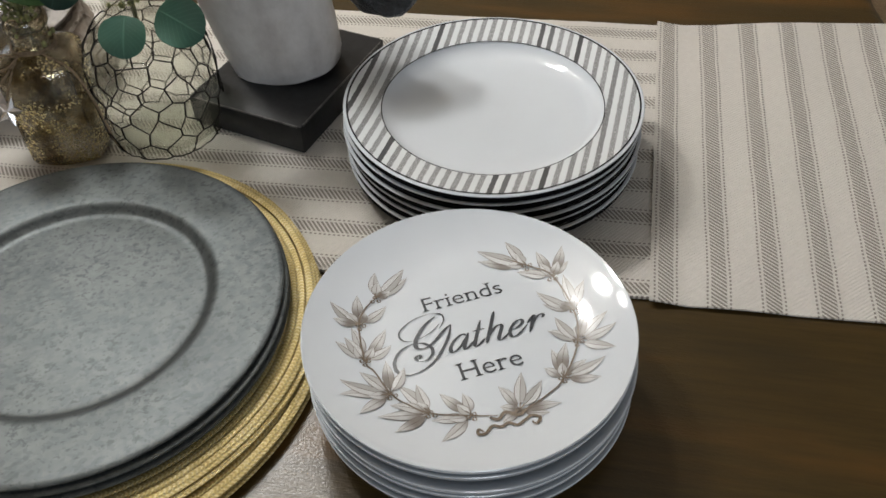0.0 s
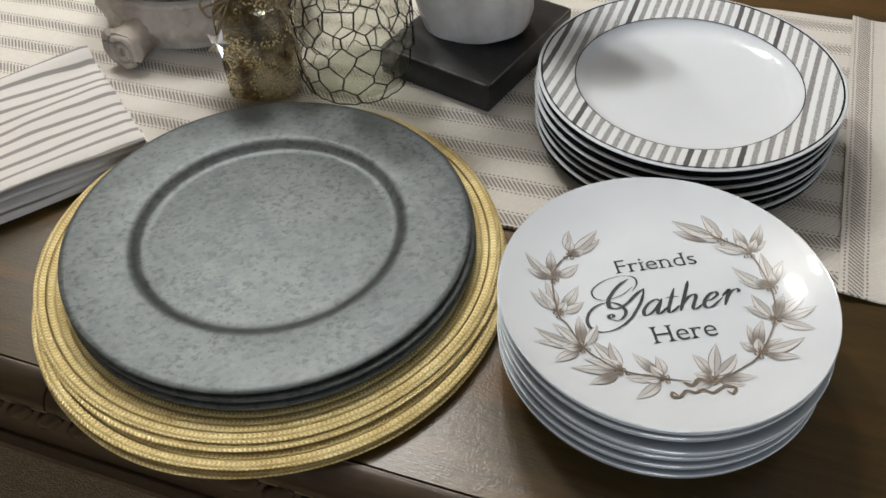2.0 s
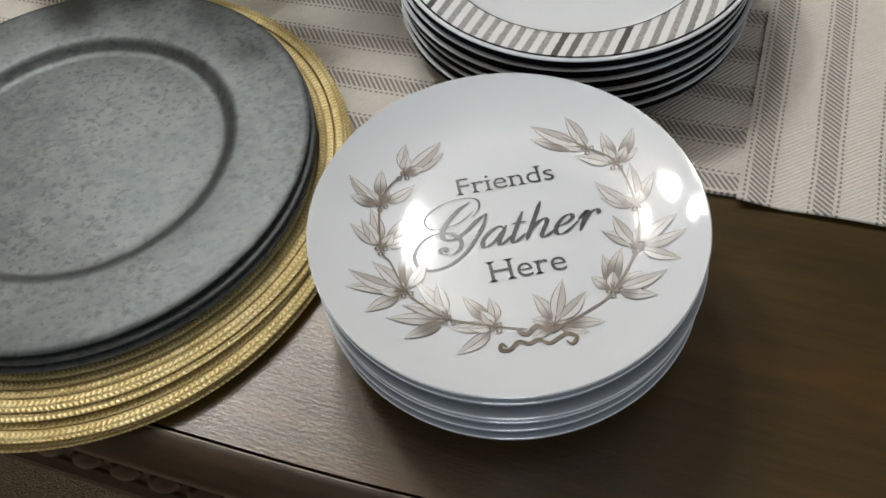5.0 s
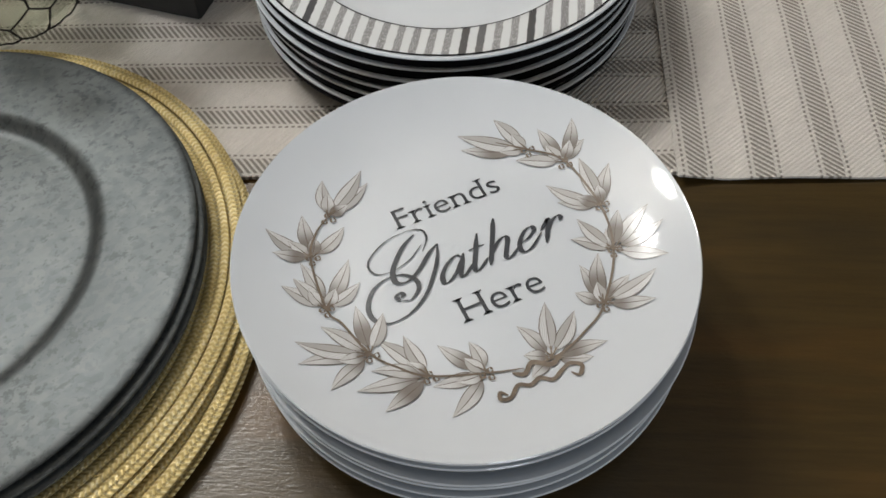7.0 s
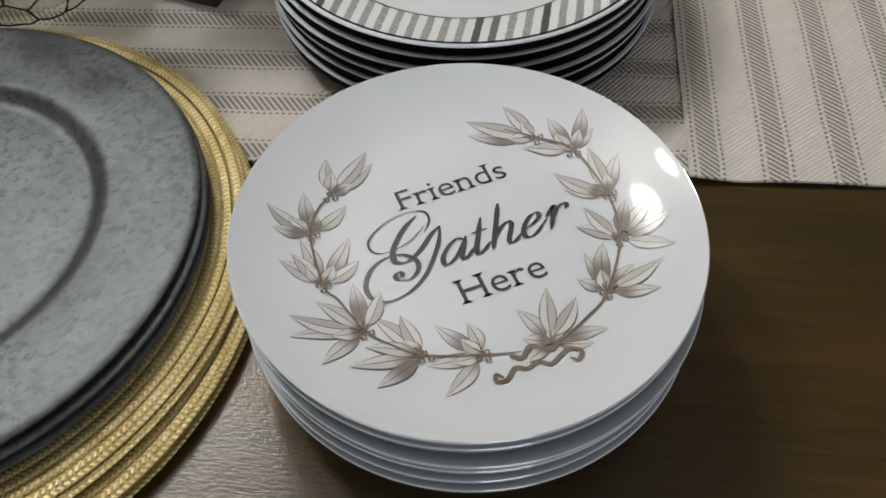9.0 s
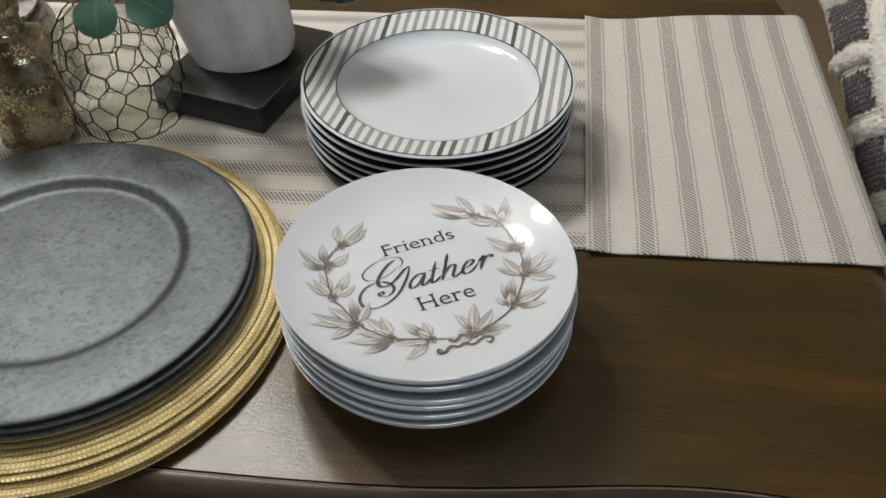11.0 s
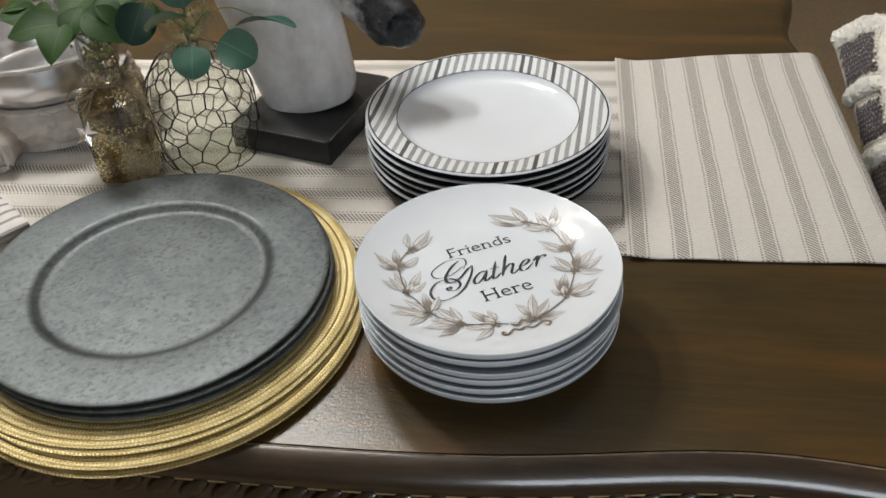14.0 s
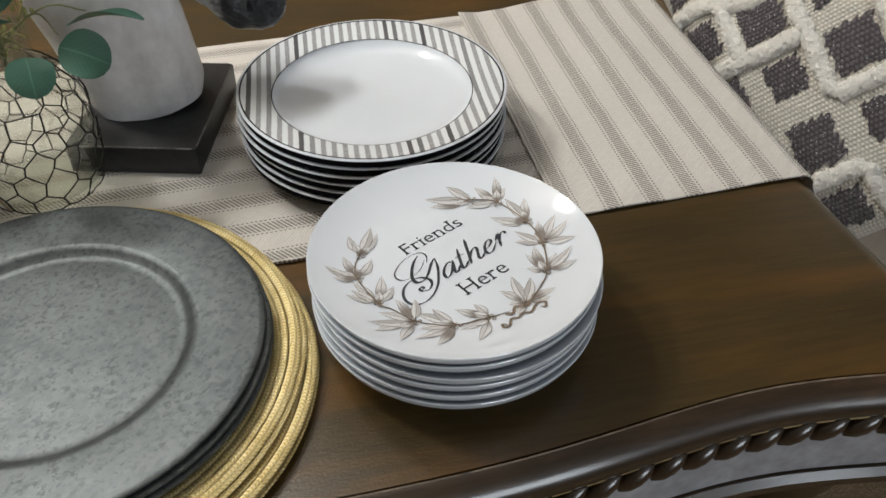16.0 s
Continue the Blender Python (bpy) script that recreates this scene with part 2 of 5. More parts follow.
def galvanised(name="galvanised_metal"):
    """Dull zinc with small angular spangles, darker flecks and cloudy tarnish."""
    n = Nodes(name)
    p = n.coords()
    flakes = n.cells(n.scaled(p, (300, 190, 200)), 1.0, "F1", "Color")
    fr = n.split(flakes)[0]
    dark_flake = n.smoothstep(n.split(n.cells(n.scaled(p, (330, 250, 250)), 1.0, "F1", "Color"))[1], 0.86, 0.90)
    uneven = n.math("MULTIPLY", n.math("SUBTRACT", n.noise(p, 38, 3), 0.5), 0.26)
    specks = n.smoothstep(n.math("ADD", n.noise(n.scaled(p, (1, 0.7, 1)), 230, 4, 0.75), uneven), 0.545, 0.625)
    clouds = n.noise(p, 9, 4, 0.6)
    mottle = n.noise(p, 48, 4, 0.65)
    base = n.ramp(clouds, [(0.3, (0.055, 0.0650, 0.0690)), (0.7, (0.104, 0.1165, 0.1190))])
    base = n.mix(n.math("MULTIPLY", n.smoothstep(mottle, 0.40, 0.70), 0.4), base, (0.151, 0.1635, 0.166))
    colour = n.mix(n.math("MULTIPLY", fr, 0.34), base, (0.166, 0.1780, 0.1795))
    colour = n.mix(n.math("MULTIPLY", n.math("MAXIMUM", n.math("MULTIPLY", specks, 0.75), n.math("MULTIPLY", dark_flake, 0.33)), 0.8), colour, (0.034, 0.039, 0.042))
    n.bump(n.math("ADD", n.math("MULTIPLY", specks, -0.4), n.noise(p, 300, 2)), 0.0003, 0.12)
    return n.set(colour=colour, metal=0.65, rough=n.math("ADD", 0.37, n.math("ADD", n.math("MULTIPLY", clouds, 0.16), n.math("MULTIPLY", fr, 0.06))))


def gold_braid(name="gold_woven_straw"):
    """Rings of plaited metallic straw, with small dark gaps between the stitches."""
    n = Nodes(name)
    p = n.coords()
    x, y, _ = n.split(p)
    r = n.math("SQRT", n.math("ADD", n.math("MULTIPLY", x, x), n.math("MULTIPLY", y, y)))
    a = n.math("ARCTAN2", y, x)
    f = n.math("FRACT", n.math("DIVIDE", r, 0.0064))
    tent = n.math("ABSOLUTE", n.math("SUBTRACT", f, 0.5))
    turn = n.math("MULTIPLY", a, 340 / (2 * math.pi))
    plait = n.math("FRACT", n.math("ADD", n.math("MULTIPLY", turn, 1.0), n.math("MULTIPLY", tent, 1.3)))
    strand = n.math("SUBTRACT", 1.0, n.math("ABSOLUTE", n.math("SUBTRACT", n.math("MULTIPLY", plait, 2.0), 1.0)))
    stitch = n.math("ABSOLUTE", n.math("SUBTRACT", n.math("FRACT", turn), 0.5))
    hole = n.math("MULTIPLY", n.smoothstep(tent, 0.27, 0.40), n.smoothstep(stitch, 0.20, 0.38))
    groove = n.smoothstep(tent, 0.43, 0.495)
    spread = n.noise(p, 55, 3)
    fine = n.noise(n.scaled(p, (1, 1, 1)), 700, 2)
    glint = n.smoothstep(n.noise(p, 420, 2), 0.55, 0.72)
    colour = n.ramp(n.math("ADD", n.math("MULTIPLY", strand, 0.42), n.math("MULTIPLY", spread, 0.58)), [(0.2, (0.48, 0.348, 0.125)), (0.5, (0.70, 0.555, 0.24)), (0.85, (0.89, 0.785, 0.48))])
    colour = n.mix(n.math("MULTIPLY", glint, 0.45), colour, (0.97, 0.90, 0.66))
    colour = n.mix(n.math("MAXIMUM", n.math("MULTIPLY", hole, 0.48), n.math("MULTIPLY", groove, 0.35)), colour, (0.14, 0.085, 0.026))
    h = n.math("SUBTRACT", n.math("MULTIPLY", strand, 0.9), n.math("ADD", n.math("MULTIPLY", hole, 1.0), n.math("MULTIPLY", groove, 0.6)))
    n.bump(n.math("ADD", h, n.math("MULTIPLY", fine, 0.6)), 0.0010, 0.6)
    return n.set(colour=colour, metal=0.42, rough=n.math("ADD", 0.34, n.math("MULTIPLY", spread, 0.15)))


def plaster(name="grey_white_plaster", light=(0.76, 0.74, 0.74), dark=(0.40, 0.37, 0.36)):
    n = Nodes(name)
    p = n.coords()
    c = n.noise(p, 14, 5, 0.65)
    v = n.noise(n.scaled(p, (1, 1, 0.35)), 30, 4, 0.6)
    pits = n.smoothstep(n.noise(p, 120, 3, 0.7), 0.62, 0.75)
    k = n.math("ADD", n.math("MULTIPLY", c, 0.6), n.math("MULTIPLY", v, 0.4))
    colour = n.ramp(k, [(0.33, dark), (0.5, tuple((a + b) / 2 * 1.1 for a, b in zip(light, dark))), (0.66, light)])
    colour = n.mix(n.math("MULTIPLY", pits, 0.4), colour, tuple(d * 0.5 for d in dark))
    n.bump(n.math("SUBTRACT", n.noise(p, 60, 4), n.math("MULTIPLY", pits, 0.8)), 0.0012, 0.6)
    return n.set(colour=colour, rough=n.math("ADD", 0.42, n.math("MULTIPLY", c, 0.2)))


def leaf_skin(name, low, high):
    n = Nodes(name)
    uv = n.split(n.coords("UV"))
    p = n.coords()
    f = n.noise(p, 45, 4)
    vein = n.math("SUBTRACT", 1.0, n.smoothstep(n.math("ABSOLUTE", n.math("SUBTRACT", uv[0], 0.5)), 0.0, 0.035))
    side = n.math("FRACT", n.math("MULTIPLY", n.math("SUBTRACT", uv[1], n.math("MULTIPLY", n.math("ABSOLUTE", n.math("SUBTRACT", uv[0], 0.5)), 0.9)), 9.0))
    rib = n.math("SUBTRACT", 1.0, n.smoothstep(n.math("ABSOLUTE", n.math("SUBTRACT", side, 0.5)), 0.0, 0.12))
    mark = n.math("MAXIMUM", vein, n.math("MULTIPLY", rib, 0.35))
    random_pick = n.node("ShaderNodeObjectInfo").outputs["Random"]
    colour = n.mix(n.math("ADD", n.math("MULTIPLY", f, 0.7), n.math("MULTIPLY", random_pick, 0.3)), low, high)
    colour = n.mix(n.math("MULTIPLY", mark, 0.35), colour, tuple(min(1, c * 1.9 + 0.02) for c in high))
    n.bump(n.math("ADD", mark, n.noise(p, 300, 2)), 0.0004, 0.4)
    return n.set(colour=colour, rough=0.58, specular=0.22, subsurface=0.05)


def clear_glass(name, tint, rough=0.02, thin=0.5):
    """Hollow ware: half of the light bends, half passes the thin wall straight."""
    n = Nodes(name)
    p = n.coords()
    n.bump(n.noise(p, 30, 2), 0.004, 0.45)
    through_wall = n.node("ShaderNodeBsdfTransparent")
    through_wall.inputs[0].default_value = (*tint, 1)
    both = n.node("ShaderNodeMixShader")
    both.inputs[0].default_value = thin
    n.plug(both.inputs[1], n.shader.outputs[0])
    n.plug(both.inputs[2], through_wall.outputs[0])
    n.plug(n.tree.nodes["Material Output"].inputs[0], both.outputs[0])
    return n.set(colour=tint, rough=rough, clear=1.0, ior=1.45)


def mercury_glass(name="gold_flecked_mercury_glass"):
    """Amber glass whose worn silvering is left as flecks and patches."""
    n = Nodes(name)
    p = n.coords()
    z = n.split(p)[2]
    flecks = n.smoothstep(n.math("SUBTRACT", 0.42, n.cells(p, 360)), 0.0, 0.08)
    where = n.noise(p, 34, 4, 0.7)
    patch = n.smoothstep(where, 0.50, 0.60)
    low = n.math("SUBTRACT", 1.0, n.smoothstep(z, 0.035, 0.10))
    keep = n.math("MULTIPLY", flecks, n.smoothstep(n.math("ADD", n.noise(p, 30, 3), n.math("MULTIPLY", low, 0.10)), 0.50, 0.60))
    silver = n.math("MAXIMUM", keep, n.math("MULTIPLY", n.math("MULTIPLY", patch, low), 0.30))
    tint = n.mix(n.smoothstep(n.noise(p, 26, 3), 0.38, 0.58), (0.34, 0.255, 0.13), (0.90, 0.84, 0.70))
    colour = n.mix(silver, tint, (0.80, 0.68, 0.36))
    n.bump(n.math("ADD", n.noise(p, 60, 3), keep), 0.0012, 0.4)
    return n.set(colour=colour, rough=n.math("ADD", 0.06, n.math("MULTIPLY", silver, 0.25)), clear=n.math("SUBTRACT", 0.92, n.math("MULTIPLY", silver, 0.92)), metal=n.math("MULTIPLY", silver, 0.85), ior=1.45)


def fluffy(name, low, high, scale=350, depth=0.0015):
    n = Nodes(name)
    p = n.coords()
    f = n.noise(p, scale, 3, 0.7)
    g = n.noise(p, scale / 6, 3)
    n.bump(n.math("ADD", f, g), depth, 0.9)
    return n.set(colour=n.mix(n.math("ADD", n.math("MULTIPLY", f, 0.6), n.math("MULTIPLY", g, 0.4)), low, high), rough=0.95, specular=0.1, sheen=0.3)


def knit(name, low, high, size=0.006, glitter=0.0):
    """Rows of knitted stitches by UV in metres."""
    n = Nodes(name)
    uv = n.split(n.coords("UV"))
    row = n.math("DIVIDE", uv[1], size)
    col = n.math("ADD", n.math("DIVIDE", uv[0], size * 0.9), n.math("MULTIPLY", n.math("MODULO", n.math("FLOOR", row), 2.0), 0.5))
    a = n.math("ABSOLUTE", n.math("SUBTRACT", n.math("FRACT", row), 0.5))
    b = n.math("ABSOLUTE", n.math("SUBTRACT", n.math("FRACT", col), 0.5))
    lump = n.math("SUBTRACT", 0.7, n.math("SQRT", n.math("ADD", n.math("MULTIPLY", a, a), n.math("MULTIPLY", b, b))))
    p = n.coords()
    f = n.noise(p, 500, 3)
    k = n.smoothstep(n.math("ADD", lump, n.math("MULTIPLY", n.math("SUBTRACT", f, 0.5), 0.25)), 0.05, 0.6)
    colour = n.mix(k, low, high)
    if glitter:
        g = n.math("MULTIPLY", n.smoothstep(n.math("SUBTRACT", 0.24, n.cells(p, 230)), 0.0, 0.05), n.smoothstep(n.noise(p, 150, 1), 0.5, 0.55))
        colour = n.mix(n.math("MULTIPLY", g, glitter), colour, (0.85, 0.85, 0.88))
    n.bump(n.math("ADD", lump, n.math("MULTIPLY", f, 0.3)), 0.003, 0.9)
    return n.set(colour=colour, rough=0.9, specular=0.2, sheen=0.2)


def carpet_skin(name="taupe_carpet"):
    n = Nodes(name)
    p = n.coords()
    w = n.cells(n.scaled(p, (1, 1.6, 1)), 260)
    f = n.noise(p, 90, 4)
    colour = n.ramp(n.math("ADD", n.math("MULTIPLY", w, 0.6), n.math("MULTIPLY", f, 0.5)), [(0.25, (0.27, 0.20, 0.125)), (0.75, (0.47, 0.36, 0.24))])
    n.bump(n.math("SUBTRACT", f, w), 0.006, 0.8)
    return n.set(colour=colour, rough=0.95, specular=0.1)


WOOD = table_wood()


def moulding_wood(name="polished_dark_moulding"):
    """The same stain on the turned edge, rubbed smooth."""
    n = Nodes(name)
    p = n.coords()
    grain = n.noise(n.scaled(p, (4, 40, 40)), 6, 5, 0.6)
    worn = n.smoothstep(n.noise(n.scaled(p, (6, 20, 20)), 3, 4), 0.55, 0.75)
    colour = n.mix(n.math("MULTIPLY", worn, 0.5), n.ramp(grain, [(0.3, (0.020, 0.0115, 0.0052)), (0.7, (0.040, 0.023, 0.0105))]), (0.085, 0.048, 0.026))
    n.bump(n.noise(n.scaled(p, (10, 60, 60)), 6, 3), 0.0004, 0.18)
    return n.set(colour=colour, rough=n.math("ADD", 0.27, n.math("MULTIPLY", grain, 0.10)), coat=1.0, coat_rough=0.17, specular=0.5)


TURNED = moulding_wood()
CLOTH = woven_stripe("cream_taupe_striped_cotton")
CHINA = porcelain()
RIM_PRINT = striped_print()
BLACK_GLAZE = plain("black_glaze", (0.004, 0.004, 0.005), 0.8, grain=0.2)
BLACK_GLAZE.node_tree.nodes["Principled BSDF"].inputs["Specular IOR Level"].default_value = 0.06
ZINC = galvanised()
GOLD = gold_braid()
PLASTER = plaster()


def bust_skin(name="plaster_with_dark_nose"):
    """Grey-white plaster whose dark patina is left on the nose."""
    n = Nodes(name)
    p = n.coords()
    x = n.split(p)[0]
    c, v = n.noise(p, 14, 5, 0.65), n.noise(n.scaled(p, (1, 1, 0.35)), 30, 4, 0.6)
    pale = n.ramp(n.math("ADD", n.math("MULTIPLY", c, 0.6), n.math("MULTIPLY", v, 0.4)), [(0.33, (0.43, 0.41, 0.405)), (0.5, (0.64, 0.625, 0.62)), (0.66, (0.80, 0.79, 0.79))])
    rub = n.noise(p, 85, 5, 0.75)
    dark = n.ramp(rub, [(0.40, (0.010, 0.010, 0.011)), (0.58, (0.035, 0.037, 0.042)), (0.74, (0.20, 0.205, 0.22))])
    where = n.smoothstep(n.math("ADD", x, n.math("MULTIPLY", n.math("SUBTRACT", n.noise(p, 45, 4), 0.5), 0.06)), -0.182, -0.162)
    n.bump(n.math("ADD", n.noise(p, 60, 4), n.math("MULTIPLY", n.math("MULTIPLY", rub, where), 4.0)), 0.0014, 0.7)
    return n.set(colour=n.mix(where, pale, dark), rough=n.math("SUBTRACT", n.math("ADD", 0.36, n.math("MULTIPLY", c, 0.2)), n.math("MULTIPLY", where, 0.16)))


BUST = bust_skin()
CHALK = plaster("chalky_whitewash", (0.62, 0.57, 0.52), (0.20, 0.155, 0.12))
BLACK_WOOD = plain("worn_black_paint", (0.016, 0.016, 0.017), 0.42, grain=0.3, scale=120)
# silver grey stands in for light mirrored in the dark glossy apron
PANEL = plain("painted_silver_sheen", (0.36, 0.37, 0.40), 0.22, grain=0.16, scale=70)
GILT = plain("rubbed_gilt_line", (0.30, 0.22, 0.11), 0.4, metal=0.5, grain=0.3, scale=150)
INK = plain("charcoal_ink", (0.055, 0.06, 0.07), 0.25, grain=0.15, scale=300, bump=0.0)


def print_taupe(name, low, high):
    """Engraved leaf print: a dark outline and midrib, one half hatched, the base shaded."""
    n = Nodes(name)
    uv = n.split(n.coords("UV"))
    across = n.math("ABSOLUTE", n.math("SUBTRACT", uv[0], 0.5))
    hatch = n.math("ABSOLUTE", n.math("SUBTRACT", n.math("FRACT", n.math("ADD", n.math("MULTIPLY", uv[0], 9.0), n.math("MULTIPLY", uv[1], 5.0))), 0.5))
    line = n.smoothstep(hatch, 0.22, 0.42)
    rim = n.math("MULTIPLY", n.smoothstep(across, 0.405, 0.47), 0.95)
    rib = n.math("SUBTRACT", 1.0, n.smoothstep(across, 0.012, 0.045))
    island = n.node("ShaderNodeNewGeometry").outputs["Random Per Island"]
    half = n.smoothstep(uv[0], 0.53, 0.47)
    shade = n.math("MULTIPLY", n.smoothstep(n.math("ADD", uv[1], n.math("MULTIPLY", n.math("SUBTRACT", island, 0.5), 0.9)), 0.56, 0.0), 0.80)
    side = n.math("MULTIPLY", half, n.math("ADD", 0.02, n.math("MULTIPLY", island, 0.45)))
    k = n.math("MAXIMUM", n.math("MAXIMUM", rim, rib), n.math("MAXIMUM", n.math("MAXIMUM", shade, side), n.math("MULTIPLY", line, 0.34)))
    return n.set(colour=n.mix(k, high, low), rough=0.2)


LEAF_PRINT = print_taupe("taupe_engraved_print", (0.120, 0.088, 0.064), (0.74, 0.75, 0.76))
STEM_PRINT = plain("taupe_line_print", (0.19, 0.150, 0.115), 0.25, grain=0.2, scale=300, bump=0.0)
CARPET = carpet_skin()
WALL = plain("warm_beige_wall_paint", (0.29, 0.24, 0.175), 0.8, grain=0.04, scale=40)
CEILING = plain("cream_ceiling_paint", (0.52, 0.48, 0.43), 0.9, grain=0.03, scale=50)

# ---- the room ----


def slab(name, x0, x1, y0, y1, z0, z1, material, label, category):
    ob = part(name, box(bmesh.new(), x0, x1, y0, y1, z0, z1), material, None, "", smooth=False)
    return tagged(ob, label, category, kind="structure")


ROOM = (-2.6, 2.4, -2.5, 2.9)
slab("floor", ROOM[0], ROOM[1], ROOM[2], ROOM[3], -0.1, 0.0, CARPET, "taupe looped carpet floor under the table", "floor")
slab("ceiling", ROOM[0], ROOM[1], ROOM[2], ROOM[3], 2.5, 2.6, CEILING, "plain cream painted ceiling over the room", "ceiling")
slab("wall_west", ROOM[0] - 0.1, ROOM[0], ROOM[2] - 0.1, ROOM[3] + 0.1, -0.1, 2.6, WALL, "plain warm beige painted wall", "wall")
slab("wall_east", ROOM[1], ROOM[1] + 0.1, ROOM[2] - 0.1, ROOM[3] + 0.1, -0.1, 2.6, WALL, "plain warm beige painted wall", "wall")
slab("wall_north", ROOM[0], ROOM[1], ROOM[3], ROOM[3] + 0.1, -0.1, 2.6, WALL, "plain warm beige painted wall", "wall")
slab("wall_south", ROOM[0], ROOM[1], ROOM[2] - 0.1, ROOM[2], -0.1, 2.6, WALL, "plain warm beige painted wall", "wall")
for name, place, size in (("baseboard_north", (0, ROOM[3] - 0.01, 0.06), (5.0, 0.02, 0.12)), ("baseboard_east", (ROOM[1] - 0.01, 0.2, 0.06), (0.02, 5.36, 0.12))):
    x, y, z = place
    a, b, c = (k / 2 for k in size)
    tagged(part(name, box(bmesh.new(), x - a, x + a, y - b, y + b, z - c + 0.002, z + c, 0.004), CEILING), "white painted wooden baseboard along the wall", "baseboard", kind="structure")

METAL = plain("brushed_bronze", (0.10, 0.07, 0.045), 0.4, metal=0.9)
for (x, y, z), _, radius in LAMPS:
    lamp = thing("ceiling_lamp", "bronze ceiling lamp with a bare warm bulb", "lamp", "ceiling lamps", place=(x, y, z))
    part("canopy", lathe([(0, 0.3), (0.06, 0.3), (0.06, 0.285), (0.012, 0.27), (0.012, 0.24), (0, 0.24)], 32), METAL, lamp)
    part("socket", lathe([(0, 0.24), (0.02, 0.24), (0.026, 0.19), (0.026, 0.17), (0, 0.17)], 24), METAL, lamp)

# ---- the table ----
LEFT, RIGHT, BACK = -1.75, 0.378, 0.77


def front(x):
    """The line of the front edge's groove: straight, then drawn in and out again towards the end."""
    return -0.1545 + 0.0265 * math.exp(-((x - 0.222) / 0.165) ** 2)


def end_line(y):
    """The end of the table, which flares towards both corners."""
    return RIGHT + 0.012 + 0.010 * math.exp(-((y + 0.06) / 0.10) ** 2) + 0.012 * math.exp(-((y - 0.78) / 0.07) ** 2) - 0.016 * math.exp(-((y - 0.63) / 0.07) ** 2)


table = thing("dining_table", "dark espresso wooden dining table with carved rope edge", "table")


def tabletop():
    bm = bmesh.new()
    n = 120
    near, far = front(RIGHT), BACK
    end = [(end_line(near + (far - near) * i / 60), near + (far - near) * i / 60) for i in range(61)]
    outline = [(LEFT + (end[0][0] - LEFT) * i / n, front(LEFT + (end[0][0] - LEFT) * i / n)) for i in range(n)] + end + [(LEFT, BACK)]
    rings = []
    for inset, drop in ((0.006, 0.030), (0.002, 0.025), (0.0, 0.019), (0.0012, 0.013), (0.0050, 0.0070), (0.0105, 0.0030), (0.0165, 0.0009), (0.0225, 0.0)):
        ring = []
        for x, y in outline:
            side = inset if x > RIGHT - 0.02 else 0.0
            edge = min(inset, 0.0010) if y < 0 and x <= RIGHT - 0.02 else 0.0
            ring.append(bm.verts.new((x - side, y + edge - (inset * 0.2 if y == BACK else 0), Z - drop)))
        rings.append(ring)
    for a, b in zip(rings, rings[1:]):
        for i in range(len(a)):
            j = (i + 1) % len(a)
            bm.faces.new([a[i], a[j], b[j], b[i]])
    bm.faces.new(rings[-1])
    bm.faces.new(rings[0][::-1])
    return bm


part("tabletop", tabletop(), WOOD, table, sharp=60)


def swept(section, x0, x1, n=150):
    """A moulding along the front edge; section holds (out, height) pairs."""
    bm = bmesh.new()
    rows = []
    for i in range(n + 1):
        x = x0 + (x1 - x0) * i / n
        rows.append([bm.verts.new((x, front(x) - out, Z + h)) for out, h in section])
    for a, b in zip(rows, rows[1:]):
        for k in range(len(section)):
            m = (k + 1) % len(section)
            bm.faces.new([a[k], a[m], b[m], b[k]])
    bm.faces.new(rows[0])
    bm.faces.new(rows[-1][::-1])
    return bm


ROLL = [(o * 0.86, h * 0.80) for o, h in [(0.0005, -0.004), (0.0007, -0.0004), (0.0014, 0.0007), (0.003, 0.0008), (0.006, 0.0002), (0.011, -0.0014), (0.0165, -0.0045), (0.0225, -0.0095), (0.0265, -0.016), (0.028, -0.0225), (0.0265, -0.029), (0.024, -0.031), (0.0006, -0.031)]]
JOINT = -0.423
# pale brown strip that paints the highlight on the groove's lip
EDGE_HIGHLIGHT = plain("painted_edge_highlight", (0.16, 0.12, 0.085), 0.4, grain=0.45, scale=90)
for a, b in ((LEFT, JOINT), (JOINT + 0.0016, RIGHT)):
    part("edge_moulding", swept(ROLL, a, b), TURNED, table)
    part("highlight_line", swept([(0.0010, 0.0004), (0.0013, 0.0010), (0.0021, 0.0011), (0.0027, 0.0006)], a, b), EDGE_HIGHLIGHT, table, "paler painted highlight along the groove")
    part("gilt_line", swept([(0.0, -0.0252), (0.0206, -0.0252), (0.0216, -0.0272), (0.0, -0.0276)], a, b), GILT, table, "rubbed golden line under the edge")
# this stretch carries the painted sheen; the rest of the apron stays dark
part("apron_panel", swept([(0.0, -0.0305), (0.0085, -0.0305), (0.0085, -0.058), (0.0075, -0.112), (0.0, -0.116)], 0.085, 0.352), [PANEL], table, "dark glossy apron panel with its silvery sheen painted in")
part("apron_front", swept([(0.0, -0.0305), (0.0085, -0.0305), (0.0085, -0.058), (0.0075, -0.112), (0.0, -0.116)], LEFT + 0.1, 0.0845), TURNED, table)
part("apron_rail", swept([(0.0, -0.114), (0.010, -0.114), (0.016, -0.120), (0.017, -0.127), (0.010, -0.133), (0.0, -0.135)], LEFT + 0.1, 0.352), TURNED, table)
part("apron_back", box(bmesh.new(), LEFT + 0.12, RIGHT - 0.06, BACK - 0.06, BACK - 0.03, Z - 0.13, Z - 0.0302), WOOD, table, smooth=False)
part("apron_end", box(bmesh.new(), RIGHT - 0.062, RIGHT - 0.035, front(0.3) + 0.02, BACK - 0.061, Z - 0.13, Z - 0.0302), WOOD, table, smooth=False)
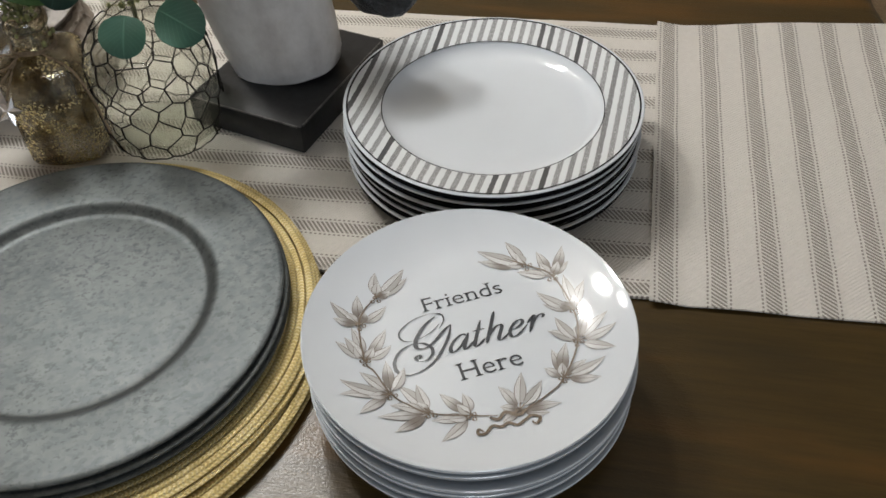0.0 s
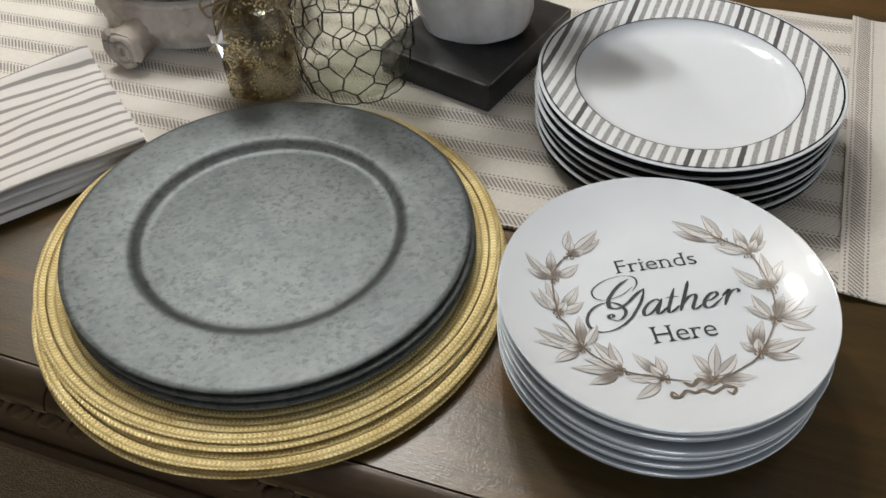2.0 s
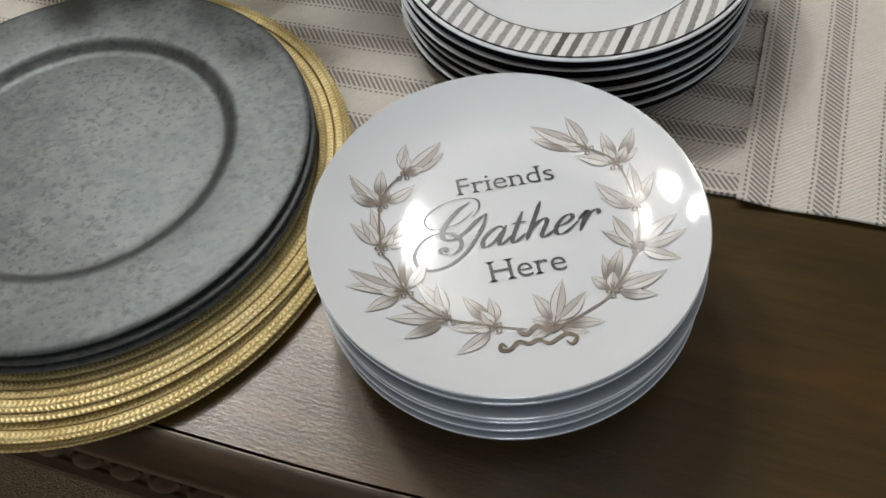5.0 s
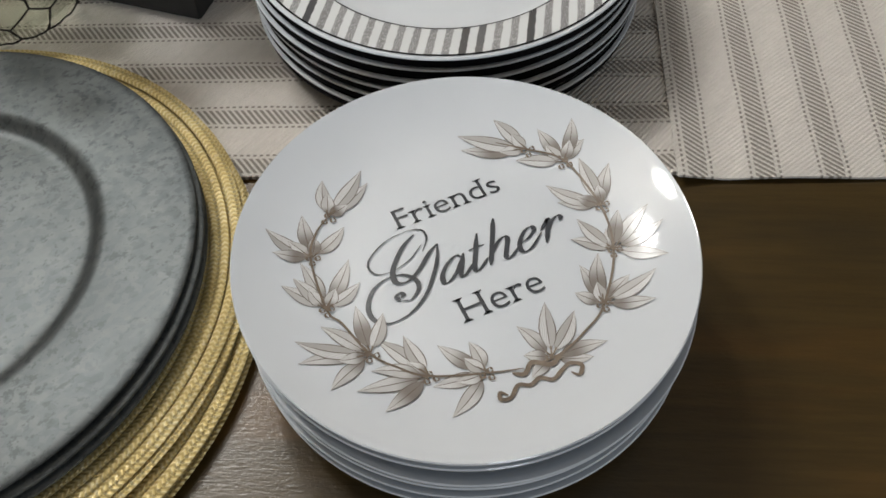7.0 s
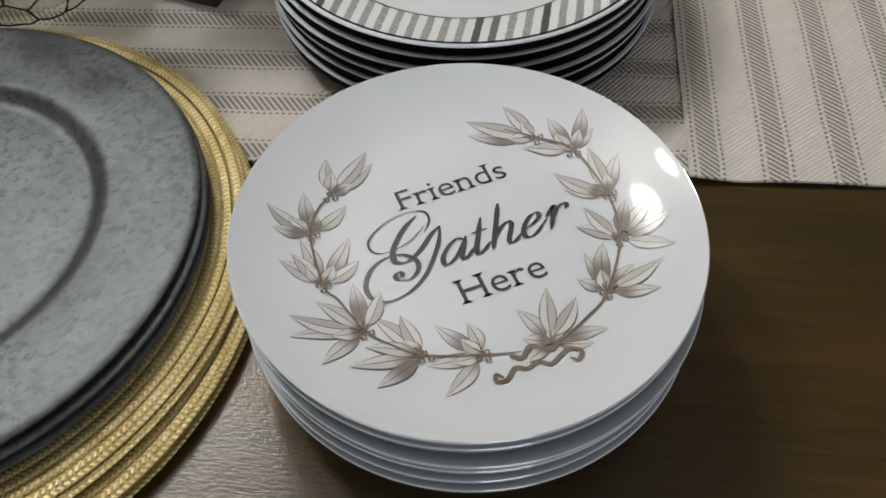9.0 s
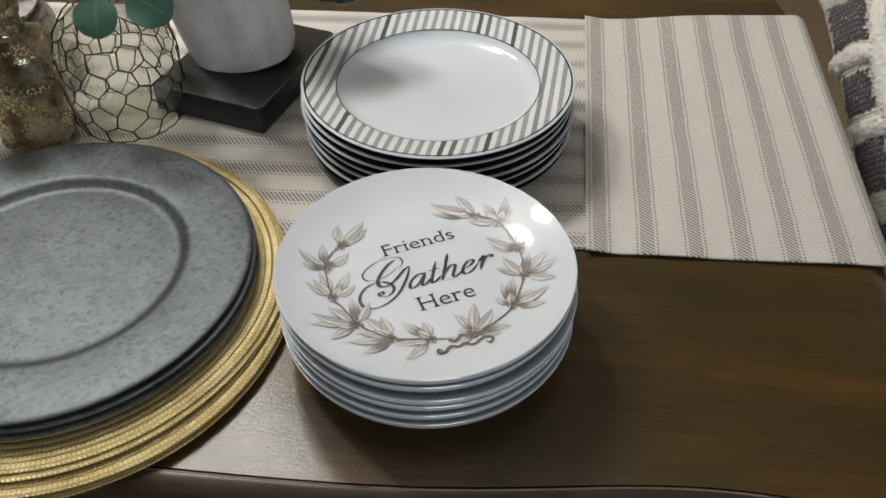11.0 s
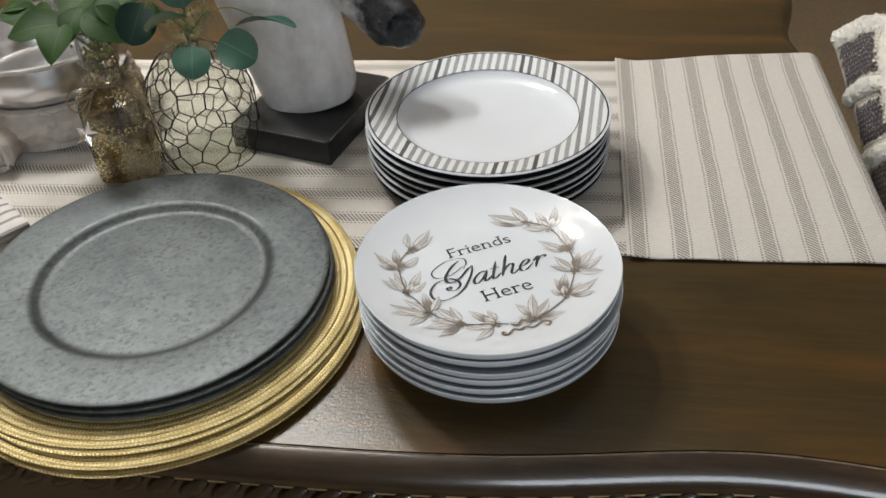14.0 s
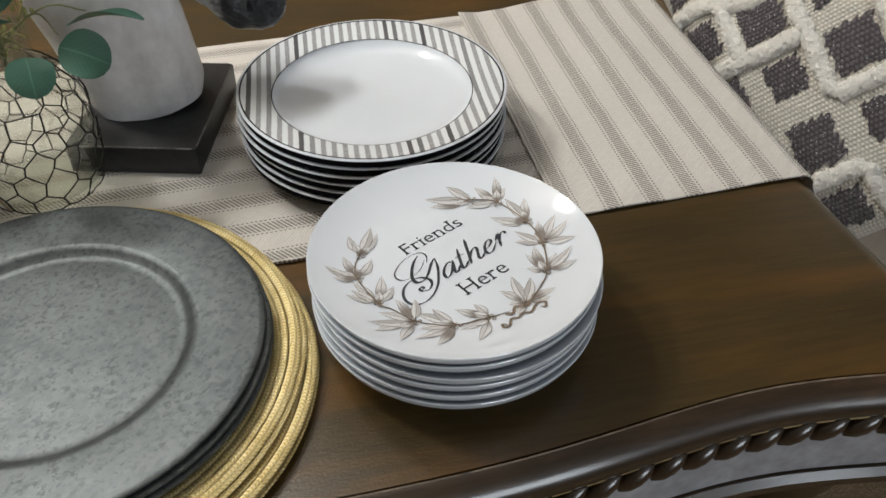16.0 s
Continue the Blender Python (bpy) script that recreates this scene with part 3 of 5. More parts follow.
for x in (LEFT + 0.1, RIGHT - 0.048):
    for y in (-0.072, BACK - 0.075):
        leg = lathe([(0, 0), (0.03, 0), (0.034, 0.02), (0.022, 0.06), (0.03, 0.25), (0.045, 0.45), (0.03, 0.52), (0.044, 0.56), (0.044, 0.729), (0, 0.729)], 32)
        part("leg", leg, WOOD, table).location = (x, y, 0.0)


def bead_mesh():
    bm = bmesh.new()
    bmesh.ops.create_uvsphere(bm, u_segments=10, v_segments=6, radius=1.0)
    bmesh.ops.transform(bm, verts=bm.verts[:], matrix=pose(0, 0, 0, 0, -36, 0) @ Matrix.Diagonal((0.0182, 0.0088, 0.0080, 1)))
    return mesh_of(bm, "bead")


BEAD = bead_mesh()
BEAD.materials.append(TURNED)
x = -1.15
while x < RIGHT - 0.03:
    bead = new("bead", BEAD)
    bead.parent = table
    bead.location = (x, front(x) - 0.0200, Z - 0.0365)
    bead.rotation_euler = (0, 0, math.atan((front(x + 0.01) - front(x - 0.01)) / 0.02))
    x += 0.0278

# ---- the runner ----
TURN = radians(2.4)
SEAM = 0.1235
CLOTH_T = 0.0028


def run(s, t):
    """From along and across the runner to the table's plan; it lies slightly askew."""
    return s, 0.1 + s * math.tan(TURN) + t


RUN_W = 0.412
runner = thing("table_runner", "cream and taupe striped woven cotton table runner", "table runner")


def ripple(x, y):
    return 0.0007 * (1 + noise.noise((x * 14, y * 14, 2.0)))


def runner_body(s, t):
    a = -1.25 + (SEAM + 0.004 + 1.25) * s
    fray = 0.0012 * noise.noise((a * 60, t, 0)) if t in (0, 1) else 0
    x, y = run(a, RUN_W * t + fray)
    return x, y, Z + CLOTH_T + 0.0006 + ripple(x, y)


part("runner_body", sheet(240, 60, runner_body, CLOTH_T, uv=lambda s, t: (RUN_W * t + 0.012, 1.37 * s)), CLOTH, runner)
END_T = 0.0017
DROP = 0.052
BEND = RIGHT + 0.016


def runner_end(s, t):
    """The cross-striped end, which bends over the table's edge and hangs."""
    reach = BEND - SEAM
    a = SEAM + (reach + DROP) * s
    w = RUN_W + 0.006
    lift = 0.004 * math.exp(-((t - 1.0) / 0.12) ** 2) * (0.6 + 0.6 * math.sin(a * 26)) + 0.0012 * math.sin(a * 40 + 5 * t)
    flare = -0.004 + 0.022 * t * min(1, max(0, (a - SEAM) / reach))
    over = a - (BEND - 0.012)
    if over <= 0:
        x, y = run(a, w * t + flare - 0.001)
        h = 0.0
        z = Z + END_T + 0.0012 + (2 * CLOTH_T - END_T) * max(0, 1 - (a - SEAM) / 0.03) + max(0, lift) + ripple(x, y)
    else:
        bend = min(over, 0.024)
        turn = bend / 0.024 * math.pi / 2
        x, y = run(BEND - 0.012 + 0.0153 * math.sin(turn), w * t + flare - 0.001)
        z = Z + END_T + 0.0012 - 0.0153 * (1 - math.cos(turn)) + max(0, lift) * (1 - bend / 0.024)
        hang = max(0, over - 0.024)
        z -= hang * 0.88
        x += hang * 0.47 + 0.004 * math.sin(t * 12) * hang / DROP
        y -= 0.03 * (0.5 - t) * hang
    return x, y, z


part("runner_end", sheet(90, 60, runner_end, END_T, uv=lambda s, t: ((BEND - SEAM + DROP) * s + 0.0085, 0.42 * t)), CLOTH, runner, "cross-striped end panel hanging over the table edge")

FRINGE = fluffy("cream_cotton_fringe", (0.62, 0.58, 0.52), (0.80, 0.77, 0.72), 500, 0.0006)


def fringe():
    """Loose twisted ends that hang from the runner's hem."""
    bm = bmesh.new()
    random.seed(17)
    for k in range(84):
        t = (k + 0.5 + random.uniform(-0.3, 0.3)) / 84
        p = Vector(runner_end(1.0, t)) - Vector((0.0012, 0, 0.0006))
        long, lean, out = random.uniform(0.040, 0.056), random.uniform(-0.010, 0.010), random.uniform(-0.001, 0.006)
        tube(bm, [p, p + Vector((out * 0.3, lean * 0.3, -long * 0.35)), p + Vector((out * 0.8, lean * 0.6, -long * 0.7)), p + Vector((out, lean, -long))], 0.0013, 5, taper=lambda u: 1 - 0.55 * u)
    return bm


tagged(part("fringe", fringe(), FRINGE, runner, "loose cream cotton fringe"), kind="stuff")

# ---- plates ----
WREATH_AT, WREATH_TURN = (-0.003, -0.007), 27.5


def coupe_height(r):
    """The upper side of the coupe plate, from its middle."""
    k = max(0.0, (r - 0.060) / 0.053)
    return 0.0161 + 0.0158 * k ** 1.9


def coupe_plate(well=0.0161):
    """A rimless plate with a curved wall; well is the height of its flat middle."""
    k = (0.0319 - well) / 0.0158
    up = [(r, well + (coupe_height(r) - 0.0161) * k) for r in [0.0, 0.03, 0.055, 0.060] + [0.060 + 0.053 * i / 14 for i in range(1, 14)]]
    rim = [(0.1122, 0.0316), (0.1132, 0.0320), (0.1138, 0.0313), (0.1134, 0.0304)]
    low = min(well - 0.0042, 0.0122)
    down = [(0.1127, 0.0275), (0.1108, 0.0238), (0.1072, 0.0207), (0.101, 0.0180), (0.092, 0.0146), (0.078, low + 0.0022), (0.066, low), (0.0645, 0.0), (0.0605, 0.0), (0.059, low), (0.0, low + 0.0003)]
    return lathe(up + rim + down, 128)


def on_plate(bm, lift=0.00035):
    for v in bm.verts:
        v.co.z += coupe_height(math.hypot(v.co.x, v.co.y)) + lift
    return bm


def word(text, size, place, width, shear=0.0, serif=0.0, weight=0.0):
    """A printed word as a thin mesh of a set width, laid on the plate; serif adds feet to the upright strokes."""
    curve = bpy.data.curves.new(text, "FONT")
    curve.body, curve.size, curve.shear, curve.offset = text, size, shear, weight
    curve.align_x, curve.resolution_u = "CENTER", 6
    holder = new("word", curve)
    me = bpy.data.meshes.new_from_object(holder.evaluated_get(bpy.context.evaluated_depsgraph_get()))
    bpy.data.objects.remove(holder)
    bm = bmesh.new()
    bm.from_mesh(me)
    feet = []
    for e in bm.edges:
        (a, b), n = (v.co.copy() for v in e.verts), len(e.link_faces)
        if serif and n == 1 and abs(a.y - b.y) < 0.004 * size and 0.05 * size < abs(a.x - b.x) < 0.16 * size:
            inside = e.link_faces[0].calc_center_median().y
            feet.append((min(a.x, b.x), max(a.x, b.x), a.y, 1 if inside > a.y else -1))
    for x0, x1, y, way in feet:
        d = serif * size
        quad = [(x0 - d, y), (x1 + d, y), (x1 + d * 0.15, y + way * d * 0.75), (x0 - d * 0.15, y + way * d * 0.75)]
        bm.faces.new([bm.verts.new((px, py, 0)) for px, py in (quad if way > 0 else quad[::-1])])
    low, high = min(v.co.x for v in bm.verts), max(v.co.x for v in bm.verts)
    for v in bm.verts:
        v.co = Vector(((v.co.x - (low + high) / 2) * width / (high - low) + place[0], v.co.y + place[1], 0))
    bmesh.ops.triangulate(bm, faces=bm.faces[:])
    return on_plate(bm)


TIER = [0]      # every printed stroke lies a hair above the last


def next_tier():
    TIER[0] = (TIER[0] + 1) % 24
    return TIER[0] * 0.000015


def stroke(bm, points, width, even=False):
    """A flat pen line of swelling width."""
    z = next_tier()
    line = smooth_line([(x, y, z) for x, y in points], 10)
    n = len(line)
    rows = []
    for i, p in enumerate(line):
        d = (line[min(i + 1, n - 1)] - line[max(i - 1, 0)]).normalized()
        slope = 1.0 if even else abs(d.y)
        w = width * (0.24 + 0.76 * slope ** 1.3) * min(1, 0.35 + 6 * min(i, n - 1 - i) / n)
        side = Vector((-d.y, d.x, 0)) * w / 2
        rows.append((bm.verts.new(p + side), bm.verts.new(p - side)))
    for a, b in zip(rows, rows[1:]):
        bm.faces.new([a[0], a[1], b[1], b[0]])
    return bm


def printed_leaf(bm, x, y, angle, length, width):
    """One flat leaf with UV across and along it, set off a little from its node."""
    layer = bm.loops.layers.uv.verify()
    n = 9
    c, s = math.cos(angle), math.sin(angle)
    bend = random.uniform(-0.22, 0.22)
    flip = random.random() < 0.5
    z = next_tier()
    rows = []
    for i in range(n + 1):
        t = i / n
        w = width / 2 * (math.sin(math.pi * t ** 0.85) ** 0.9 * (1 - 0.25 * t) * 1.12 if 0 < t < 1 else 0.02)
        row = []
        for k, e in ((0, -1), (1, 0), (2, 1)):
            a, b = (0.14 + 0.86 * t) * length, e * w + bend * length * t * (1 - t)
            row.append((bm.verts.new((x + a * c - b * s, y + a * s + b * c, z)), ((2 - k if flip else k) / 2, t)))
        rows.append(row)
    for a, b in zip(rows, rows[1:]):
        for k in (0, 1):
            quad = [a[k], a[k + 1], b[k + 1], b[k]]
            f = bm.faces.new([q[0] for q in quad])
            for loop, q in zip(f.loops, quad):
                loop[layer].uv = q[1]


def sprig(leaves, stems, x, y, fan):
    """A tuft of leaves from one node of the stem; fan holds (degrees, length) of each, in millimetres."""
    middle = sum(turn % 360 for turn, _ in fan) / len(fan) if min(t for t, _ in fan) > -100 and max(t for t, _ in fan) - min(t for t, _ in fan) < 200 else 150
    for turn, long in tuple(fan) + ((middle + 24, 15), (middle - 30, 13)):
        printed_leaf(leaves, x / 1000, y / 1000, radians(turn), long / 1000, 0.0062 + 0.00007 * long)
        a = radians(turn)
        stroke(stems, [((x + k * long * math.cos(a)) / 1000, (y + k * long * math.sin(a)) / 1000) for k in (0.0, 0.06, 0.12, 0.2)], 0.0008, even=True)
    for k in (0, 1, 2):
        a = 2.1 * k + x
        bx, by = (x + 2.6 * math.cos(a)) / 1000, (y - 1.5 + 2.2 * math.sin(a)) / 1000
        stroke(stems, [(bx + 0.0013 * math.cos(q), by + 0.0013 * math.sin(q)) for q in (0, 1.2, 2.4, 3.6, 4.8, 6.1)], 0.0013)


def wreath_print():
    """Laurel sprigs along two arms that part at the top and meet at the bow."""
    random.seed(5)
    leaves, stems = bmesh.new(), bmesh.new()
    for arm in (((-2, -67), (-18, -62), (-43, -52), (-54, -42), (-63, -30), (-69, -9), (-73, 1), (-70, 32), (-62, 46), (-52, 54)),
                ((0, -67), (16, -68), (34, -62), (48, -54), (68, -30), (77, -3), (75, 32), (61, 49), (48, 61))):
        stroke(stems, [(x / 1000, y / 1000) for x, y in arm], 0.0012, even=True)
    sprig(leaves, stems, -18, -61.5, ((172, 26), (-148, 29), (123, 27), (92, 18)))
    sprig(leaves, stems, -42.5, -52, ((172, 34), (-158, 28), (151, 27), (118, 32), (96, 25)))
    sprig(leaves, stems, -63, -30, ((171, 33), (-151, 27), (149, 35), (125, 28), (83, 28), (53, 23)))
    sprig(leaves, stems, -73, 1.5, ((129, 25), (95, 30), (49, 31), (22, 22), (112, 24)))
    sprig(leaves, stems, -69, 32.5, ((155, 19), (126, 27), (81, 26), (30, 25)))
    sprig(leaves, stems, -53, 53.5, ((25, 30), (38, 34), (76, 22)))
    sprig(leaves, stems, 12.5, -67.5, ((-28, 19), (-10, 27), (108, 23), (39, 28), (68, 30)))
    sprig(leaves, stems, 48.5, -53, ((-27, 24), (7, 31), (23, 21), (87, 25), (64, 30)))
    sprig(leaves, stems, 69, -28, ((-42, 26), (2, 28), (135, 22), (26, 30), (104, 26), (54, 24)))
    sprig(leaves, stems, 78, -2, ((145, 23), (126, 32), (53, 25), (83, 32)))
    sprig(leaves, stems, 74.5, 32, ((148, 26), (22, 16), (97, 25), (53, 25)))
    sprig(leaves, stems, 61, 49, ((153, 36), (140, 39), (108, 26)))
    bow = [(-15, -77), (-17.5, -74), (-19, -77.5), (-14.5, -78.5), (-8.5, -74), (-3.5, -76.5), (2, -75), (7, -78.5), (13, -76), (18, -74.5), (22, -78), (18.5, -82), (16, -79)]
    stroke(stems, [(x / 1000, y / 1000) for x, y in bow], 0.0021, even=True)
    stroke(stems, [(x / 1000, y / 1000) for x, y in ((-8, -67), (-3, -70), (3, -66), (10, -71), (16, -69))], 0.0024, even=True)
    return on_plate(leaves, 0.0003), on_plate(stems, 0.0007)


salad = thing("salad_plate", "white porcelain salad plate in a low stack", "plate", "stack of wreath plates", place=(*WREATH_AT, Z))
part("body", coupe_plate(0.0095), CHINA, salad)
STEP = 0.00988
random.seed(3)
for i in range(1, 5):
    copy_thing(salad, pose(WREATH_AT[0] + random.uniform(-0.002, 0.002), WREATH_AT[1] + random.uniform(-0.002, 0.002), Z + STEP * i, 0, 0, 20 * i))
wreath = thing("salad_plate", "white porcelain salad plate printed with laurel wreath and words", "plate", "stack of wreath plates", place=(WREATH_AT[0] - 0.0015, WREATH_AT[1], Z + STEP * 5), turn=WREATH_TURN)
part("body", coupe_plate(), CHINA, wreath)
leaves, stems = wreath_print()
tagged(part("leaf_print", leaves, LEAF_PRINT, wreath, "taupe engraved laurel leaves", smooth=False), kind="stuff")
part("stem_print", stems, STEM_PRINT, wreath, "taupe stems, berries and bow", smooth=False)
tagged(part("printed_word", word("Friends", 0.0183, (0.0064, 0.0314), 0.0605, serif=0.085, weight=-0.00009), INK, wreath, "grey printed word Friends", smooth=False), kind="stuff")
SCRIPT = [  # each pen stroke: start along the line, then points in x-heights
    (0.0, [(0.64, 0.86), (0.42, 1.0), (0.16, 0.76), (0.03, 0.36), (0.12, 0.03), (0.32, 0.06), (0.53, 0.38), (0.64, 0.84)]),
    (0.0, [(0.69, 1.0), (0.65, 0.5), (0.63, 0.15), (0.72, 0.0), (0.86, 0.12), (1.02, 0.40)]),
    (1.0, [(0.13, 1.62), (0.09, 0.8), (0.07, 0.2), (0.16, 0.0), (0.32, 0.10), (0.50, 0.38)]),
    (1.0, [(-0.14, 1.0), (0.10, 1.03), (0.38, 1.0)]),
    (1.56, [(0.12, 2.0), (0.09, 1.2), (0.06, 0.6), (0.03, 0.0)]),
    (1.56, [(0.05, 0.30), (0.22, 0.80), (0.44, 1.0), (0.58, 0.85), (0.55, 0.45), (0.53, 0.15), (0.63, 0.0), (0.79, 0.10), (0.96, 0.34)]),
    (2.50, [(0.08, 0.42), (0.36, 0.55), (0.53, 0.78), (0.43, 0.98), (0.22, 0.90), (0.06, 0.55), (0.06, 0.20), (0.22, 0.0), (0.46, 0.08), (0.78, 0.55)]),
    (3.30, [(-0.04, 0.62), (0.12, 0.90), (0.21, 1.02), (0.19, 0.6), (0.13, 0.0)]),
    (3.30, [(0.16, 0.35), (0.32, 0.84), (0.52, 1.0), (0.64, 0.88), (0.58, 0.76)]),
]
script = bmesh.new()
for along, line in SCRIPT:
    stroke(script, [(-0.0170 + 0.0171 * (along + x) + 0.0062 * y, -0.0092 + 0.0129 * y) for x, y in line], 0.0029)
tagged(part("printed_word", on_plate(script), INK, wreath, "grey printed script word Gather", smooth=False), kind="stuff")
swash = bmesh.new()


def curl(points, width):
    stroke(swash, [(x / 1000, y / 1000) for x, y in points], width)


curl(((-17, 13.5), (-12, 20), (-12.5, 26), (-20, 28.5), (-32, 27), (-42, 21.5), (-45.5, 16), (-43.5, 10.5), (-36, 8.8), (-25, 11.5), (-16, 17.5)), 0.0013)
curl(((-17, 25), (-24, 21), (-30, 15.5), (-35.5, 8.5), (-36.5, 2), (-31, 0), (-23, 4), (-14.5, 11), (-8.6, 14.5)), 0.0032)
curl(((-8.5, 14.5), (-11.5, 7.5), (-16, 0.5), (-25.5, -10.5), (-36.5, -17.2), (-47.5, -18.5), (-54, -14), (-54.5, -6), (-49, 2), (-41, 5.7), (-32, 4.8), (-27, -1), (-28, -6.5), (-33.5, -10.3), (-38.3, -9)), 0.0026)
curl(((-38.6, -9), (-39.6, -6), (-37.2, -4.6), (-36, -6.4), (-38, -7.4)), 0.0026)
part("swash_letter", on_plate(swash), INK, wreath, "curling script capital G of Gather", smooth=False)
tagged(part("printed_word", word("Here", 0.0205, (0.0060, -0.0335), 0.0450, serif=0.085, weight=-0.00009), INK, wreath, "grey printed word Here", smooth=False), kind="stuff")

STRIPE_AT, STRIPE_Z = (-0.0262, 0.258), Z + CLOTH_T + 0.0022


def dinner_plate():
    up = [(0.0, 0.0075), (0.070, 0.0075), (0.084, 0.0080), (0.091, 0.0098), (0.0965, 0.0140), (0.0993, 0.0178)]
    rim = [(0.110, 0.0200), (0.122, 0.0227), (0.1310, 0.0246), (0.1326, 0.0246), (0.1330, 0.0236)]
    return lathe(up + rim, 128)


def dinner_under():
    return lathe([(0.1328, 0.0236), (0.1327, 0.0205), (0.1318, 0.0170), (0.122, 0.0150), (0.104, 0.0100), (0.094, 0.0062), (0.084, 0.0028), (0.0825, 0.0), (0.078, 0.0), (0.0765, 0.0026), (0.0, 0.0030)], 128)


def ring_band(r0, r1, n=3, lift=0.0002):
    """A band of print on the plate's sloping rim."""
    def h(r):
        return 0.0178 + (0.0246 - 0.0178) * (r - 0.0993) / (0.1310 - 0.0993)
    rs = [r0 + (r1 - r0) * i / n for i in range(n + 1)]
    return lathe([(r, h(r) + lift) for r in rs], 128)


dinner = thing("dinner_plate", "white dinner plate with charcoal striped rim on the runner", "plate", "stack of striped plates", place=(*STRIPE_AT, STRIPE_Z), turn=0.0)
part("body", dinner_plate(), CHINA, dinner)
part("underside", dinner_under(), BLACK_GLAZE, dinner, "black glazed outer side")
part("foot_line", lathe([(0.1327, 0.0234), (0.1332, 0.0235), (0.1333, 0.0241), (0.1325, 0.0247), (0.1312, 0.0244)], 128), CHINA, dinner, "white glazed edge")
part("striped_band", ring_band(0.0998, 0.1305), RIM_PRINT, dinner, "brushed grey and black stripes")
part("inner_line", ring_band(0.0990, 0.0999, 1, 0.0004), BLACK_GLAZE, dinner, "thin black line")
part("outer_line", ring_band(0.1290, 0.1305, 1, 0.0004), BLACK_GLAZE, dinner, "thin black line")
DSTEP = 0.0094
for i in range(1, 6):
    last = i == 5
    copy_thing(dinner, pose(STRIPE_AT[0] + (0 if last else random.uniform(-0.002, 0.002)), STRIPE_AT[1] + (0 if last else random.uniform(-0.002, 0.002)), STRIPE_Z + DSTEP * i, 0, 0, -4 if last else 35 * i))

# ---- placemats and chargers ----


MAT_RIM = 0.1792


def curl_up(r):
    """The mats lift off the table towards the rim."""
    return 0.0050 * (r / 0.19) ** 7


def mat_edge():
    """The plaited outermost coil, a little thicker than the rest."""
    section = [(MAT_RIM + 0.0003, 0.0006), (MAT_RIM + 0.0008, 0.0022), (MAT_RIM + 0.003, 0.0027), (MAT_RIM + 0.006, 0.0028), (MAT_RIM + 0.0086, 0.0024), (MAT_RIM + 0.0095, 0.0017), (MAT_RIM + 0.0086, 0.0011), (MAT_RIM + 0.0003, 0.0002)]
    section = [(r, z + curl_up(r)) for r, z in section]
    return lathe(section, 120, wobble=lambda a, r, z: 1 + (0.004 * math.sin(3 * a + 1) + 0.002 * math.sin(7 * a)) * (r / 0.19) ** 4)


def placemat():
    """A thin coiled disc; each coil is a low ridge."""
    up, r = [(0.0, 0.0020)], 0.0
    coil = 0.0064
    for i in range(29):
        if (i + 1) * coil > MAT_RIM:
            break
        for k, h in ((0.06, 0.0020), (0.25, 0.0024), (0.5, 0.0025), (0.75, 0.0024), (0.94, 0.0020)):
            up.append(((i + k) * coil, h))
    down = [(MAT_RIM, 0.0015), (MAT_RIM, 0.0003), (0.165, 0.0003), (0.15, 0.0003), (0.0, 0.0003)]
    return lathe([(r, z + curl_up(r)) for r, z in up + down], 120, wobble=lambda a, r, z: 1 + (0.004 * math.sin(3 * a + 1) + 0.002 * math.sin(7 * a)) * (r / 0.19) ** 4)


MAT_AT = (-0.3085, -0.0125)
mat_one = thing("placemat", "round gold woven straw placemat in a stack", "placemat", "stack of gold placemats", place=(MAT_AT[0] + 0.0015, MAT_AT[1] - 0.004, Z))
part("weave", placemat(), GOLD, mat_one)
part("plaited_edge", mat_edge(), GOLD, mat_one)
for i, (dx, dy, tip) in enumerate(((0.001, 0.0025, 0.15), (0.0, -0.0015, 0.1), (-0.006, 0.011, -0.15), (-0.0100, 0.0150, -0.3)), 1):
    copy_thing(mat_one, pose(MAT_AT[0] + dx, MAT_AT[1] + dy, Z + 0.0026 * i, tip, 0, 47 * i))

CHARGER_AT, CHARGER_Z = (-0.320, 0.006), Z + 0.0026 * 4 + 0.0028


def charger():
    up = [(0.0, 0.0052), (0.085, 0.0050), (0.097, 0.0046), (0.1015, 0.0045), (0.1050, 0.0056), (0.1085, 0.0088), (0.1120, 0.0112), (0.1155, 0.0118), (0.140, 0.0124), (0.160, 0.0126), (0.1638, 0.0125), (0.1650, 0.0119), (0.1653, 0.0111), (0.1649, 0.0104)]
    down = [(0.1640, 0.0103), (0.1630, 0.0108), (0.160, 0.0108), (0.1145, 0.0104), (0.1105, 0.0076), (0.107, 0.0036), (0.104, 0.0), (0.0, 0.0)]
    return lathe(up + down, 128)


plate_one = thing("charger_plate", "grey galvanised metal charger plate on gold placemats", "charger plate", "stack of chargers", place=(CHARGER_AT[0] + 0.0048, CHARGER_AT[1] - 0.0044, CHARGER_Z))
part("body", charger(), ZINC, plate_one)
for i, (dx, dy) in enumerate(((0.0036, -0.0022), (0.0, 0.0)), 1):
    copy_thing(plate_one, pose(CHARGER_AT[0] + dx, CHARGER_AT[1] + dy, CHARGER_Z + 0.0051 * i, 0, 0, 65 * i))

# ---- napkins ----


